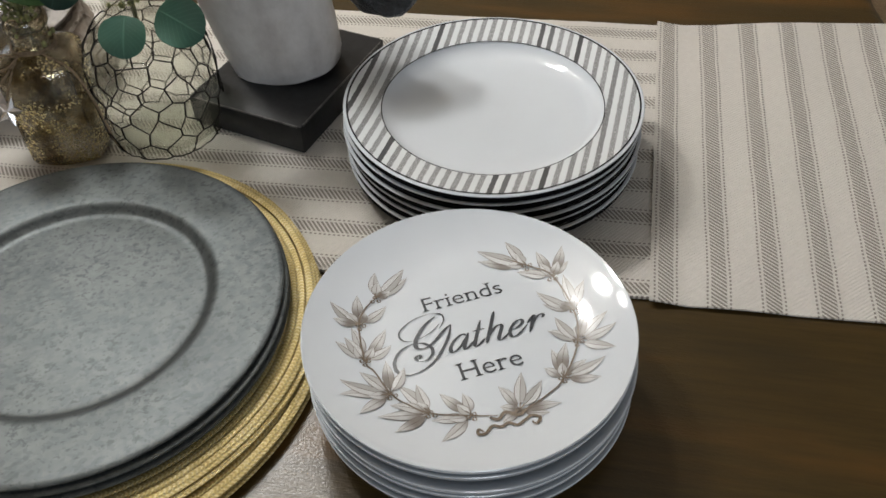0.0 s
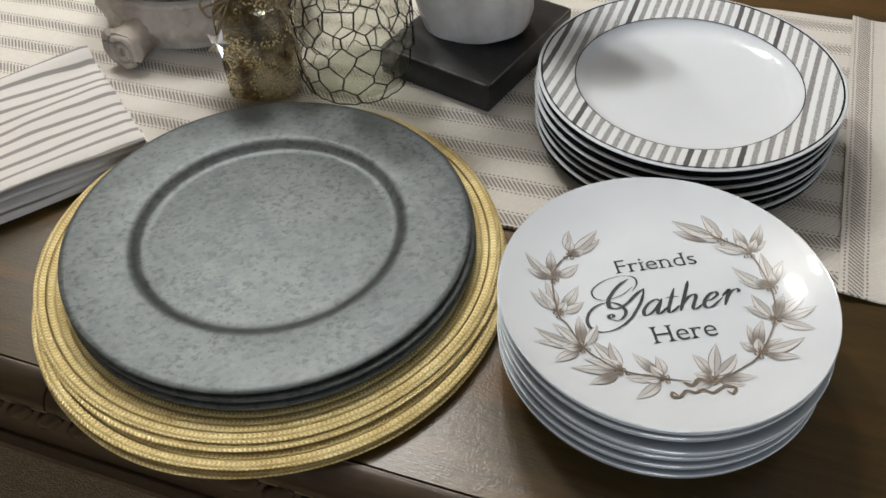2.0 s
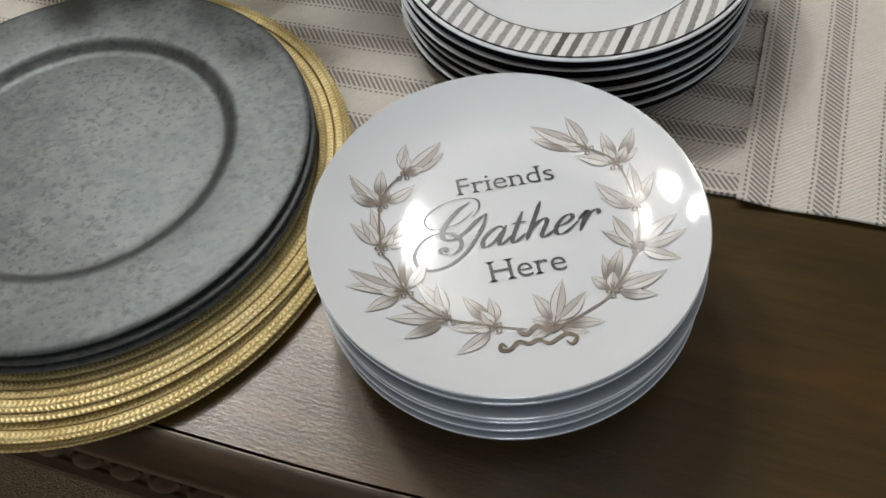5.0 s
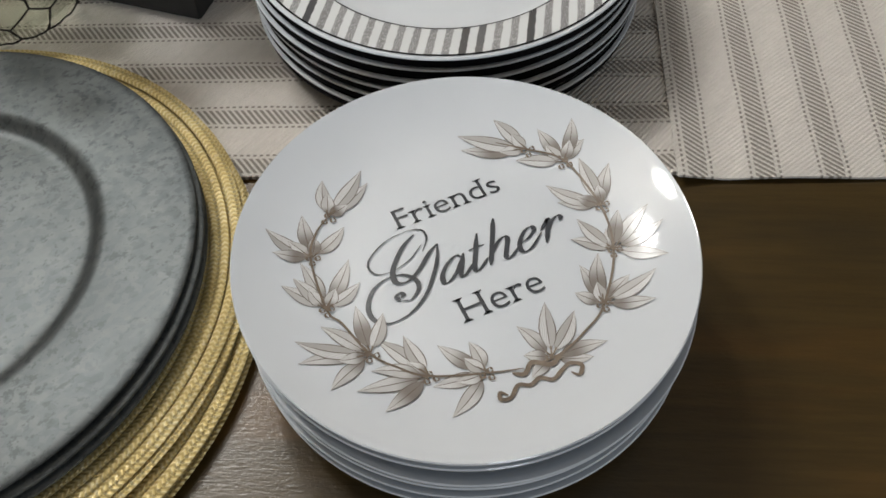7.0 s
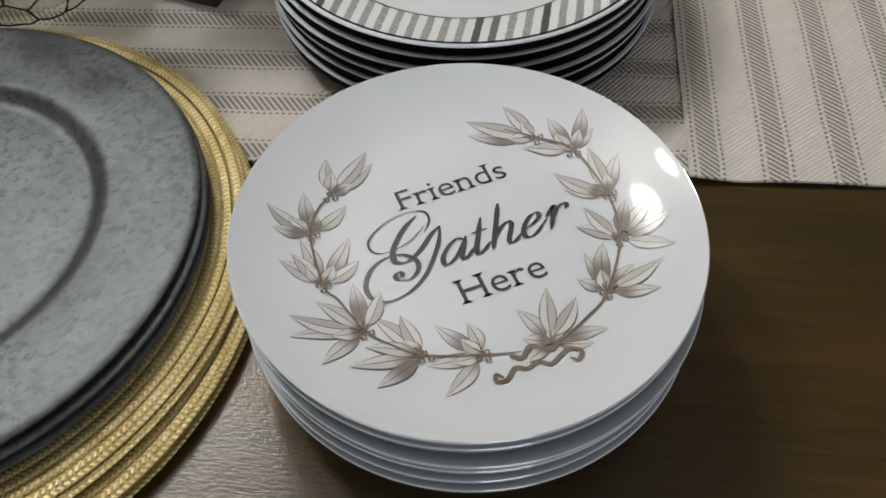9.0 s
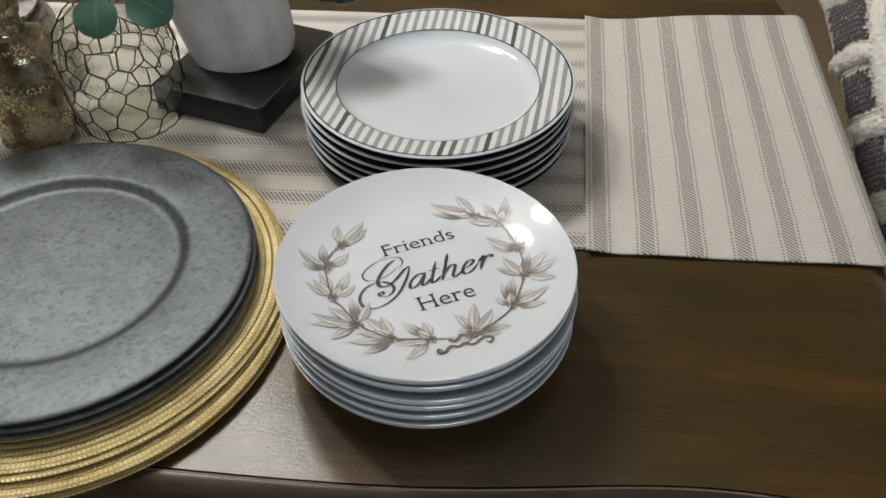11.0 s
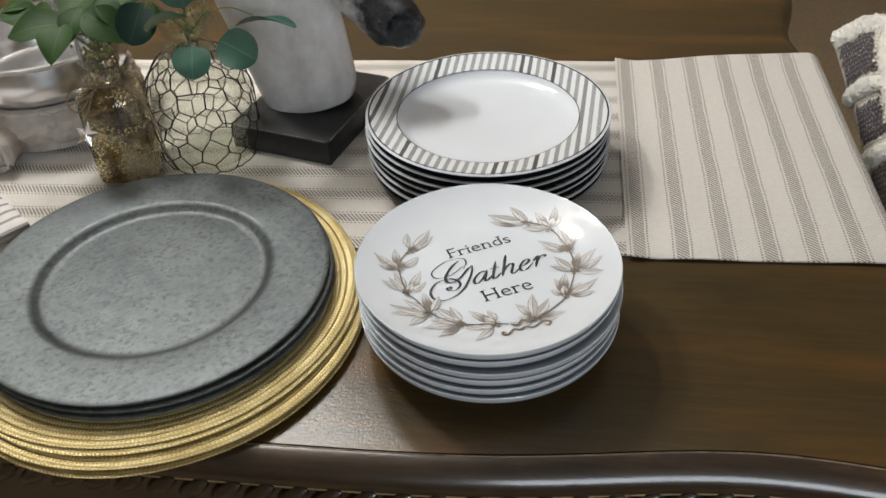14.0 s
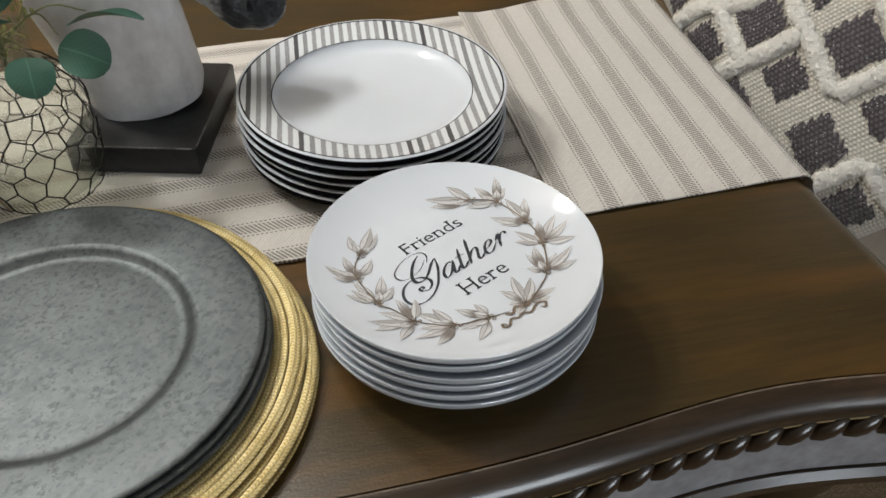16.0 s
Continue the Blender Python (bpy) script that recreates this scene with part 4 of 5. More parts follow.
def napkin_stripe(name="white_grey_striped_linen"):
    n = Nodes(name)
    uv = n.split(n.coords("UV"))
    p = n.coords("UV")
    u = n.math("ADD", uv[0], n.math("MULTIPLY", n.math("SUBTRACT", n.noise(p, 9, 2), 0.5), 0.012))
    d = n.math("ABSOLUTE", n.math("SUBTRACT", n.math("FRACT", n.math("DIVIDE", u, 0.0163)), 0.5))
    band = n.math("SUBTRACT", 1.0, n.smoothstep(d, 0.11, 0.19))
    weave = n.noise(n.scaled(p, (1, 0.3, 1)), 1400, 2)
    colour = n.mix(n.math("MULTIPLY", band, 0.85), n.mix(weave, (0.69, 0.67, 0.65), (0.56, 0.54, 0.52)), n.mix(weave, (0.15, 0.138, 0.13), (0.25, 0.232, 0.22)))
    n.bump(weave, 0.0006, 0.6)
    return n.set(colour=colour, rough=0.95, specular=0.15, sheen=0.15)


LINEN = napkin_stripe()
NAP_A, NAP_B, NAP_D = Vector((-0.622, 0.186, 0)), Vector((-0.483, 0.077, 0)), Vector((-0.58, -0.815, 0)) * 0.30


def folded_napkin(level, height, lean):
    def place(s, t):
        p = NAP_A + (NAP_B - NAP_A) * (s + 0.012 * math.sin(6 * t + level)) + NAP_D * t
        edge = min(1, 14 * s, 14 * (1 - s), 20 * t + 0.3, 20 * (1 - t))
        round_off = (1 - (1 - max(0, edge)) ** 2) * 0.5 + 0.5
        swell = (0.012 * math.exp(-((s - 0.10) / 0.09) ** 2) * (1 - 0.5 * t) * (level > 2) + 0.0022 * math.sin(9 * s + 5 * t + level) + 0.0018 * math.sin(17 * s - 8 * t))
        return p.x + lean[0], p.y + lean[1], Z + (CLOTH_T + 0.003) + height * level + height * round_off + max(0, swell)
    return sheet(36, 40, place, height * 0.5, uv=lambda s, t: (0.178 * s + 0.003 * level, 0.30 * t))


for level, lean in enumerate(((0.0, -0.004), (0.002, 0.003), (-0.002, 0.0), (0.0, 0.0))):
    ob = part("napkin", folded_napkin(level, 0.0068, lean), LINEN)
    tagged(ob, "folded white linen napkin with grey stripes in a pile", "napkin", "pile of napkins")

# ---- horse bust ----


def loft(bm, rings, segs=36, lumps=0.0):
    """Rings of (centre, radius across, radius deep, axis) joined into a closed body."""
    made = []
    for c, ra, rb, axis in rings:
        axis = Vector(axis).normalized()
        deep = Vector((0.05, 1, 0)).normalized()
        across = deep.cross(axis).normalized()
        deep = axis.cross(across)
        ring = []
        for k in range(segs):
            t = 2 * math.pi * k / segs
            d = across * math.cos(t) * ra + deep * math.sin(t) * rb
            p = Vector(c) + d
            p += d.normalized() * lumps * noise.noise(p * 55)
            ring.append(bm.verts.new(p))
        made.append(ring)
    for a, b in zip(made, made[1:]):
        for k in range(segs):
            bm.faces.new([a[k], a[(k + 1) % segs], b[(k + 1) % segs], b[k]])
    bm.faces.new(made[0][::-1])
    bm.faces.new(made[-1])
    return bm


BASE_TURN = 75.0
BASE_AT = (-0.247, 0.340)
WORN = plain("bare_worn_edge", (0.11, 0.105, 0.10), 0.45, grain=0.48, scale=260)
base = thing("plinth", "square black painted wooden plinth with worn edges", "plinth", place=(BASE_AT[0] + 0.001, BASE_AT[1] - 0.005, Z + CLOTH_T + 0.0022), turn=BASE_TURN)
part("block", box(bmesh.new(), -0.0825, 0.0825, -0.065, 0.065, 0, 0.0315, 0.0022, 2), BLACK_WOOD, base)
CORNERS = [(-0.0816, -0.0641), (0.0816, -0.0641), (0.0816, 0.0641), (-0.0816, 0.0641)]
for (x0, y0), (x1, y1) in zip(CORNERS, CORNERS[1:] + CORNERS[:1]):
    chips = [(x0 + (x1 - x0) * k / 40, y0 + (y1 - y0) * k / 40, 0.0305 + 0.0003 * noise.noise((x0 * 90 + k * 0.9, y0 * 90, 1.0))) for k in range(1, 40)]
    part("worn_edge", tube(bmesh.new(), chips, 0.0011, 6), WORN, base, "worn paler wooden edge")
B0 = Z + CLOTH_T + 0.0022 + 0.0315


def horse_bust():
    bm = bmesh.new()
    neck = [(0.0, -0.252, 0.053, 0.040), (0.004, -0.252, 0.0575, 0.0445), (0.02, -0.253, 0.0605, 0.047), (0.05, -0.258, 0.0635, 0.049), (0.09, -0.266, 0.0660, 0.050), (0.13, -0.277, 0.068, 0.050),
            (0.17, -0.287, 0.067, 0.048), (0.20, -0.292, 0.060, 0.045), (0.225, -0.293, 0.048, 0.040), (0.245, -0.291, 0.030, 0.028), (0.252, -0.290, 0.012, 0.012)]
    loft(bm, [((x, 0.345, B0 + z), a, b, (-0.1, 0, 1)) for z, x, a, b in neck], 40, 0.0015)
    way = (0.62, -0.14, -0.62)
    head = [(-0.305, 0.347, 1.050, 0.016), (-0.295, 0.346, 1.042, 0.034), (-0.265, 0.341, 1.022, 0.047), (-0.233, 0.335, 1.000, 0.048), (-0.202, 0.327, 0.976, 0.040), (-0.176, 0.320, 0.950, 0.033),
            (-0.157, 0.315, 0.932, 0.0305), (-0.140, 0.311, 0.918, 0.0310), (-0.126, 0.308, 0.906, 0.0285), (-0.116, 0.306, 0.898, 0.022), (-0.110, 0.304, 0.893, 0.009)]
    spine, girth = smooth_line([h[:3] for h in head], 6), smooth_line([(h[3], 0, 0) for h in head], 6)
    loft(bm, [(p, g.x, g.x * 0.86, way) for p, g in zip(spine, girth)], 56, 0.005)
    for v in bm.verts:
        for nx, ny, nz in ((-0.120, 0.286, 0.913), (-0.120, 0.325, 0.913)):
            d = (v.co - Vector((nx, ny, nz))).length
            if d < 0.018:
                v.co -= (v.co - Vector((-0.143, 0.311, 0.920))).normalized() * 0.024 * (1 - (d / 0.018) ** 2)
    return bm


bust = part("horse_bust", horse_bust(), BUST)
bust.location = (0.002, -0.004, 0.0)
tagged(bust, "weathered grey plaster horse bust with dark muzzle on plinth", "statue")

# ---- glass jars ----
WIRE_AT, MERC_AT = (-0.351, 0.258), (-0.435, 0.220)
J0 = Z + CLOTH_T + 0.0024
JAR_GLASS = clear_glass("smoky_grey_glass", (0.93, 0.935, 0.91), thin=0.88)
AMBER = mercury_glass()
WIRE = plain("dark_iron_wire", (0.02, 0.018, 0.016), 0.5, metal=0.6, grain=0.3, scale=200)
JUTE = plain("jute_twine", (0.30, 0.22, 0.14), 0.9, grain=0.35, scale=500, bump=0.001)
TIN = plain("polished_tin", (0.78, 0.78, 0.80), 0.24, metal=1.0, grain=0.08, scale=40)


def jar(outer, wall=0.0026, floor_thick=0.006, square=0.0, segs=64):
    inner = [(max(0.004, r - wall), z) for r, z in outer if z >= floor_thick + 0.001]
    profile = [(0.0, 0.0015)] + outer + inner[::-1] + [(0.0, floor_thick)]

    def shape(a, r, z):
        return 1 + square * (1 / max(abs(math.cos(a)), abs(math.sin(a))) - 1) * min(1, r / 0.03)
    return lathe(profile, segs, wobble=shape if square else None)


WIRE_PROFILE = [(0.030, 0.0015), (0.044, 0.0), (0.0495, 0.003), (0.0530, 0.010), (0.0555, 0.03), (0.0560, 0.07), (0.0545, 0.092), (0.050, 0.106), (0.040, 0.120), (0.030, 0.129), (0.0245, 0.136), (0.0240, 0.150), (0.0265, 0.154), (0.0270, 0.162), (0.0250, 0.166)]
WIRE_PROFILE = [(r * 1.035, z) for r, z in WIRE_PROFILE]
wire_jar = thing("glass_jar", "smoky glass jar wrapped in dark chicken wire", "jar", place=(*WIRE_AT, J0))
part("glass", jar(WIRE_PROFILE), JAR_GLASS, wire_jar)


def radius_at(profile, z):
    best = profile[0][0]
    for (r0, z0), (r1, z1) in zip(profile, profile[1:]):
        if z0 <= z <= z1 and z1 > z0:
            best = r0 + (r1 - r0) * (z - z0) / (z1 - z0)
    return best


def chicken_wire():
    """Hexagons of twisted wire bent round the jar."""
    bm = bmesh.new()
    random.seed(11)
    around, rows, low, tall = 14, 7, 0.003, 0.0205
    jitter = {}

    def spot(i, j):
        i %= 2 * around
        if (i, j) not in jitter:
            jitter[i, j] = (random.uniform(-0.26, 0.26), random.uniform(-0.0042, 0.0042))
        return (i, j), jitter[i, j]

    def level(i, j):
        """Zigzag line j: points sway up and down."""
        a = math.pi * (i + spot(i, j)[1][0]) / around
        z = low + tall * j * (1.0 if j < 6 else 0.98) + (0.0042 if (i + j) % 2 else -0.0042) + spot(i, j)[1][1]
        z = max(0.001, min(0.134, z))
        r = radius_at(WIRE_PROFILE[1:], z) + 0.0017
        return Vector((r * math.cos(a), r * math.sin(a), z))

    for j in range(rows):
        line = []
        for i in range(2 * around):
            p, q = level(i, j), level(i + 1, j)
            for k in range(3):
                m = p.lerp(q, k / 3)
                r = radius_at(WIRE_PROFILE[1:], max(0.0005, m.z)) + 0.0017
                h = math.hypot(m.x, m.y)
                line.append(Vector((m.x * r / h, m.y * r / h, m.z)))
        tube(bm, line, 0.00072, 5, closed=True)
        if j < rows - 1:
            for i in range(2 * around):
                if (i + j) % 2:
                    p, q = level(i, j), level(i, j + 1)
                    mid = [p.lerp(q, k / 4) for k in range(5)]
                    mid = [Vector((m.x, m.y, 0)).normalized() * (radius_at(WIRE_PROFILE[1:], max(0.0005, m.z)) + 0.0017) + Vector((0, 0, m.z)) for m in mid]
                    tube(bm, mid, 0.00090, 5)
    return bm


part("chicken_wire", chicken_wire(), WIRE, wire_jar, "dark twisted hexagonal wire")

MERC_PROFILE = [(0.022, 0.0012), (0.030, 0.0), (0.0350, 0.003), (0.0375, 0.010), (0.0380, 0.040), (0.0380, 0.090), (0.0368, 0.100), (0.031, 0.108), (0.0205, 0.113), (0.0170, 0.118), (0.0168, 0.132), (0.0190, 0.135), (0.0190, 0.141), (0.0172, 0.144)]
merc = thing("glass_bottle", "amber mercury glass bottle with gold flecks and twine", "bottle", place=(*MERC_AT, J0), turn=18)
part("glass", jar(MERC_PROFILE, square=0.42, segs=72), AMBER, merc)
twine = bmesh.new()
for k in range(2):
    tube(twine, [((0.0192) * math.cos(a), 0.0192 * math.sin(a), 0.114 + 0.0024 * k + 0.0008 * math.sin(3 * a)) for a in (2 * math.pi * i / 28 for i in range(28))], 0.0013, 5, closed=True)
part("neck_twine", twine, JUTE, merc, "brown jute twine round the neck")
loop_bm = bmesh.new()
for side in (-1, 1):
    tube(loop_bm, smooth_line([(-0.010, -0.020, 0.115), (-0.022 - 0.004 * side, -0.030, 0.117 + 0.006 * side), (-0.038, -0.034 - 0.003 * side, 0.108 + 0.004 * side), (-0.030, -0.036, 0.098), (-0.012, -0.023, 0.112)]), 0.0012, 5)
tube(loop_bm, smooth_line([(-0.011, -0.021, 0.115), (-0.020, -0.036, 0.098), (-0.027, -0.039, 0.084)]), 0.0010, 5)
tube(loop_bm, smooth_line([(0.010, -0.018, 0.115), (0.034, -0.030, 0.102), (0.043, -0.027, 0.06), (0.046, -0.024, 0.02), (0.052, -0.022, 0.003)]), 0.0011, 5)
part("twine_bow", loop_bm, JUTE, merc, "loosely tied twine bow with hanging ends")
star = bmesh.new()
ends = [star.verts.new(((0.0115 if i % 2 == 0 else 0.0052) * math.sin(math.pi * i / 5), 0, (0.0115 if i % 2 == 0 else 0.0052) * math.cos(math.pi * i / 5))) for i in range(10)]
f, b = star.verts.new((0, -0.0022, 0)), star.verts.new((0, 0.0022, 0))
for i in range(10):
    star.faces.new([ends[i], ends[(i + 1) % 10], f])
    star.faces.new([ends[(i + 1) % 10], ends[i], b])
charm = part("star_charm", star, TIN, merc, "small silver metal star", smooth=False)
charm.matrix_basis = pose(-0.0285, -0.0405, 0.073, -32, 8, -25) @ Matrix.Scale(1.25, 4)

# ---- greenery ----
EUC = leaf_skin("eucalyptus_leaf", (0.020, 0.075, 0.055), (0.055, 0.145, 0.105))
EUC_DARK = leaf_skin("dark_eucalyptus_leaf", (0.004, 0.016, 0.012), (0.010, 0.034, 0.024))
GREEN = leaf_skin("fresh_green_leaf", (0.008, 0.027, 0.004), (0.024, 0.068, 0.009))
STALK = plain("green_brown_stalk", (0.16, 0.17, 0.075), 0.6, grain=0.25, scale=300)
SEED = plain("yellow_green_seed", (0.24, 0.25, 0.10), 0.6, grain=0.3, scale=400)


def leaf(parent, centre, normal, along, length, width, material, curl=0.12, tip=1.0):
    """A rounded leaf that cups slightly about its midrib."""
    nrm = Vector(normal).normalized()
    d = Vector(along)
    d = (d - nrm * d.dot(nrm)).normalized()
    side = d.cross(nrm)
    seed = random.random() * 50

    def place(s, t):
        k = abs(2 * min(1, max(0, 0.006 + 0.988 * t ** abs(tip))) - 1)
        w = (1 - k ** 2.3) ** 0.55 if tip > 0 else (1 - k ** 1.7) ** 0.9
        e = 2 * s - 1
        lift = curl * width * (e * e * w * w) - 0.10 * length * (2 * t - 1) ** 2 + 0.03 * width * math.sin(7 * t + seed) * e
        return Vector(centre) + d * (t - 0.5) * length + side * e * w * width / 2 + nrm * lift
    return part("leaf", sheet(12, 16, place, 0.0005, uv=lambda s, t: (s, t)), material, parent)


def stalk(parent, points, radius=0.0012):
    return part("stalk", tube(bmesh.new(), smooth_line(points), radius, 6, taper=lambda t: 1 - 0.5 * t), STALK, parent)


def seeds(parent, centre, spread, count):
    bm = bmesh.new()
    for _ in range(count):
        p = Vector(centre) + Vector((random.gauss(0, spread[0]), random.gauss(0, spread[1]), random.gauss(0, spread[2])))
        got = bmesh.ops.create_icosphere(bm, subdivisions=1, radius=random.uniform(0.0013, 0.0024))["verts"]
        bmesh.ops.transform(bm, verts=got, matrix=Matrix.Translation(p) @ Matrix.Diagonal((1, 1, 1.5, 1)))
        if random.random() < 0.5:
            tube(bm, [Vector((centre[0], centre[1], p.z - 0.008)), p], 0.0005, 4)
    return tagged(part("seed_cluster", bm, SEED, parent), kind="stuff")


random.seed(21)
sprig = thing("eucalyptus_sprig", "round-leaved green eucalyptus sprig in a wire jar", "plant")
wx, wy = WIRE_AT
stalk(sprig, [(wx, wy, 0.885), (wx + 0.004, wy - 0.004, 0.93), (wx + 0.014, wy - 0.015, 0.98), (wx + 0.02, wy - 0.02, 1.03)], 0.0022)
stalk(sprig, [(wx + 0.002, wy, 0.91), (wx + 0.02, wy - 0.05, 0.945), (-0.313, 0.190, 0.945)])
stalk(sprig, [(wx + 0.002, wy, 0.915), (wx + 0.045, wy - 0.035, 0.957), (-0.288, 0.205, 0.945)])
stalk(sprig, [(wx + 0.002, wy, 0.92), (wx + 0.05, wy - 0.01, 0.951), (-0.272, 0.258, 0.939)])
stalk(sprig, [(wx, wy, 0.92), (wx - 0.015, wy - 0.03, 0.965), (-0.372, 0.222, 0.96)])
leaf(sprig, (-0.310, 0.169, 0.930), (0.25, -0.60, 0.75), (0.1, -0.6, -0.6), 0.035, 0.037, EUC)
leaf(sprig, (-0.269, 0.188, 0.934), (0.20, -0.72, 0.62), (0.3, 0.2, -0.4), 0.041, 0.040, EUC)
leaf(sprig, (-0.378, 0.208, 0.951), (0.45, -0.55, 0.6), (-0.2, -0.3, -0.5), 0.045, 0.040, EUC_DARK)
leaf(sprig, (-0.258, 0.253, 0.936), (0.0, 0.35, 0.93), (1, -0.1, -0.1), 0.066, 0.034, EUC)
leaf(sprig, (-0.335, 0.222, 0.993), (0.55, -0.62, 0.45), (-0.2, 0.1, 1), 0.058, 0.050, EUC)
leaf(sprig, (-0.318, 0.230, 1.005), (0.6, -0.35, -0.3), (0.2, 0.1, 1), 0.056, 0.046, EUC_DARK)
leaf(sprig, (-0.345, 0.205, 0.957), (-0.3, 0.55, 0.75), (0.6, 0.3, 0.5), 0.048, 0.026, EUC)
leaf(sprig, (-0.390, 0.280, 1.000), (0.2, -0.7, 0.6), (-0.6, 0.1, 0.6), 0.052, 0.046, EUC)
seeds(sprig, (-0.322, 0.236, 0.985), (0.011, 0.010, 0.022), 95)
seeds(sprig, (wx + 0.004, wy - 0.006, 0.925), (0.010, 0.010, 0.010), 26)

greens = thing("green_sprig", "fresh green leafy sprig in the amber bottle", "plant")
mx, my = MERC_AT
stalk(greens, [(mx, my, 0.80), (mx, my, 0.90), (mx - 0.006, my - 0.004, 0.945)], 0.002)
for c, nrm, along, size in (((-0.482, 0.200, 0.948), (0.05, -0.35, 0.93), (-0.9, -0.3, -0.1), 0.064), ((-0.452, 0.178, 0.944), (0.0, -0.45, 0.88), (0.0, -0.8, -0.3), 0.052),
                            ((-0.412, 0.205, 0.950), (0.2, -0.6, 0.75), (0.7, -0.2, -0.4), 0.056), ((-0.452, 0.240, 0.957), (0.0, -0.25, 0.95), (0.1, 0.7, 0.15), 0.058),
                            ((-0.512, 0.222, 0.950), (0.1, -0.3, 0.94), (-0.95, 0.1, -0.05), 0.050), ((-0.420, 0.250, 0.952), (0.0, -0.4, 0.9), (0.7, 0.5, 0.1), 0.054)):
    leaf(greens, c, nrm, along, size, size * 0.72, GREEN, tip=-0.85)
    stalk(greens, [(mx, my, 0.91), ((mx + c[0]) / 2, (my + c[1]) / 2, 0.94), (c[0] - 0.2 * (c[0] - mx), c[1] - 0.2 * (c[1] - my), c[2])], 0.0009)
for i in range(11):
    a = 2.4 * i + 0.5
    c = (mx - 0.012 + 0.062 * math.cos(a) * (1 + 0.25 * math.sin(3 * i)), my + 0.02 + 0.036 * math.sin(a), 0.940 + 0.0016 * i)
    size = 0.040 + 0.006 * math.sin(2.1 * i)
    leaf(greens, c, (0.35 * math.cos(a) + 0.15, 0.3 * math.sin(a) - 0.25, 0.9), (math.cos(a), math.sin(a), -0.15), size, size * 0.62, GREEN, tip=-0.85)
    stalk(greens, [(mx, my, 0.93), ((mx + c[0]) / 2, (my + c[1]) / 2, c[2] - 0.012), (c[0] - 0.3 * (c[0] - mx), c[1] - 0.3 * (c[1] - my), c[2])], 0.0008)
seeds(greens, (mx, my, 0.915), (0.011, 0.011, 0.014), 80)

# ---- carved planter ----
BOWL_AT = (-0.579, 0.334)
planter = thing("planter", "chalky white carved planter with scroll feet and silver liner", "planter", place=(*BOWL_AT, J0))


def carved(a, r, z):
    if r < 0.05:
        return 1.0
    bite = noise.noise((8 * math.cos(a), 8 * math.sin(a), z * 70)) * 0.035 + 0.03 * noise.noise((20 * math.cos(a), 20 * math.sin(a), z * 150))
    return 1 + bite * (0.3 if z < 0.012 else 1)


bowl_profile = [(0.0, 0.0), (0.088, 0.0), (0.096, 0.004), (0.097, 0.011), (0.100, 0.014)] + [(0.100 + 0.008 * math.sin(math.pi * i / 14), 0.014 + 0.0027 * i) for i in range(1, 15)] + [(0.103, 0.055), (0.101, 0.058), (0.094, 0.059), (0.090, 0.056), (0.0, 0.054)]
part("carved_body", lathe(bowl_profile, 180, wobble=carved), CHALK, planter)


def volute():
    bm = bmesh.new()
    spiral = []
    for i in range(70):
        t = i / 69
        a = 4.6 * math.pi * t + 2.2
        r = 0.0195 * (1 - t) + 0.0022
        spiral.append((r * math.cos(a), -0.016 - 0.003 * t, 0.0235 + r * math.sin(a)))
    tube(bm, spiral, 0.0048, 8, taper=lambda t: 1 - 0.45 * t)
    core = [(0.0, -0.016), (0.0195, -0.016), (0.0215, -0.011), (0.0185, 0.0), (0.0205, 0.03), (0.0, 0.03)]
    made = lathe(core, 32)
    bmesh.ops.transform(made, verts=made.verts[:], matrix=Matrix.Translation((0, 0, 0.0235)) @ pose(0, 0, 0, -90, 0, 0))
    me = bpy.data.meshes.new("core")
    made.to_mesh(me)
    made.free()
    bm.from_mesh(me)
    for v in bm.verts:
        v.co += Vector((1, 1, 1)) * 0.0012 * noise.noise(v.co * 90)
    return bm


VOLUTE = mesh_of(volute(), "scroll_foot")
VOLUTE.materials.append(CHALK)
for turn in (-4, 86, 176, 266):
    foot = new("scroll_foot", VOLUTE)
    foot.parent = planter
    d = radians(turn - 90)
    foot.matrix_basis = pose(0.118 * math.cos(d), 0.118 * math.sin(d), -0.0005, 0, 0, turn)
part("silver_liner", lathe([(0.0, 0.0565), (0.086, 0.0565), (0.096, 0.064), (0.101, 0.076), (0.099, 0.092), (0.0965, 0.104), (0.101, 0.109), (0.1015, 0.1115), (0.098, 0.112), (0.093, 0.104), (0.095, 0.080), (0.084, 0.060), (0.0, 0.0585)], 96), TIN, planter, "polished silver bowl liner")
bail = [(0.085 * math.cos(t), -0.055 + 0.02 * math.sin(t), 0.10 + 0.17 * math.sin(t)) for t in (math.pi * i / 24 for i in range(25))]
part("bail_handle", tube(bmesh.new(), bail, 0.0028, 8), TIN, planter, "arched metal handle")

# ---- chair and cushion ----
CREAM = plain("cream_upholstery", (0.62, 0.56, 0.49), 0.85, grain=0.06, scale=400, bump=0.0008)
NAIL = plain("pewter_nail", (0.30, 0.28, 0.26), 0.3, metal=1.0, grain=0.1)
chair = thing("upholstered_chair", "cream upholstered dining chair with pewter nailheads", "chair", place=(0.0, 0.0, 0.0))
part("seat", box(bmesh.new(), 0.42, 0.86, 0.06, 0.68, 0.33, 0.425, 0.03, 4), CREAM, chair)
back_panel = box(bmesh.new(), -0.05, 0.05, -0.31, 0.31, 0.0, 0.62, 0.028, 4)
back_ob = part("backrest", back_panel, CREAM, chair)
back_ob.matrix_basis = pose(0.80, 0.37, 0.40, 0, 9, 0)
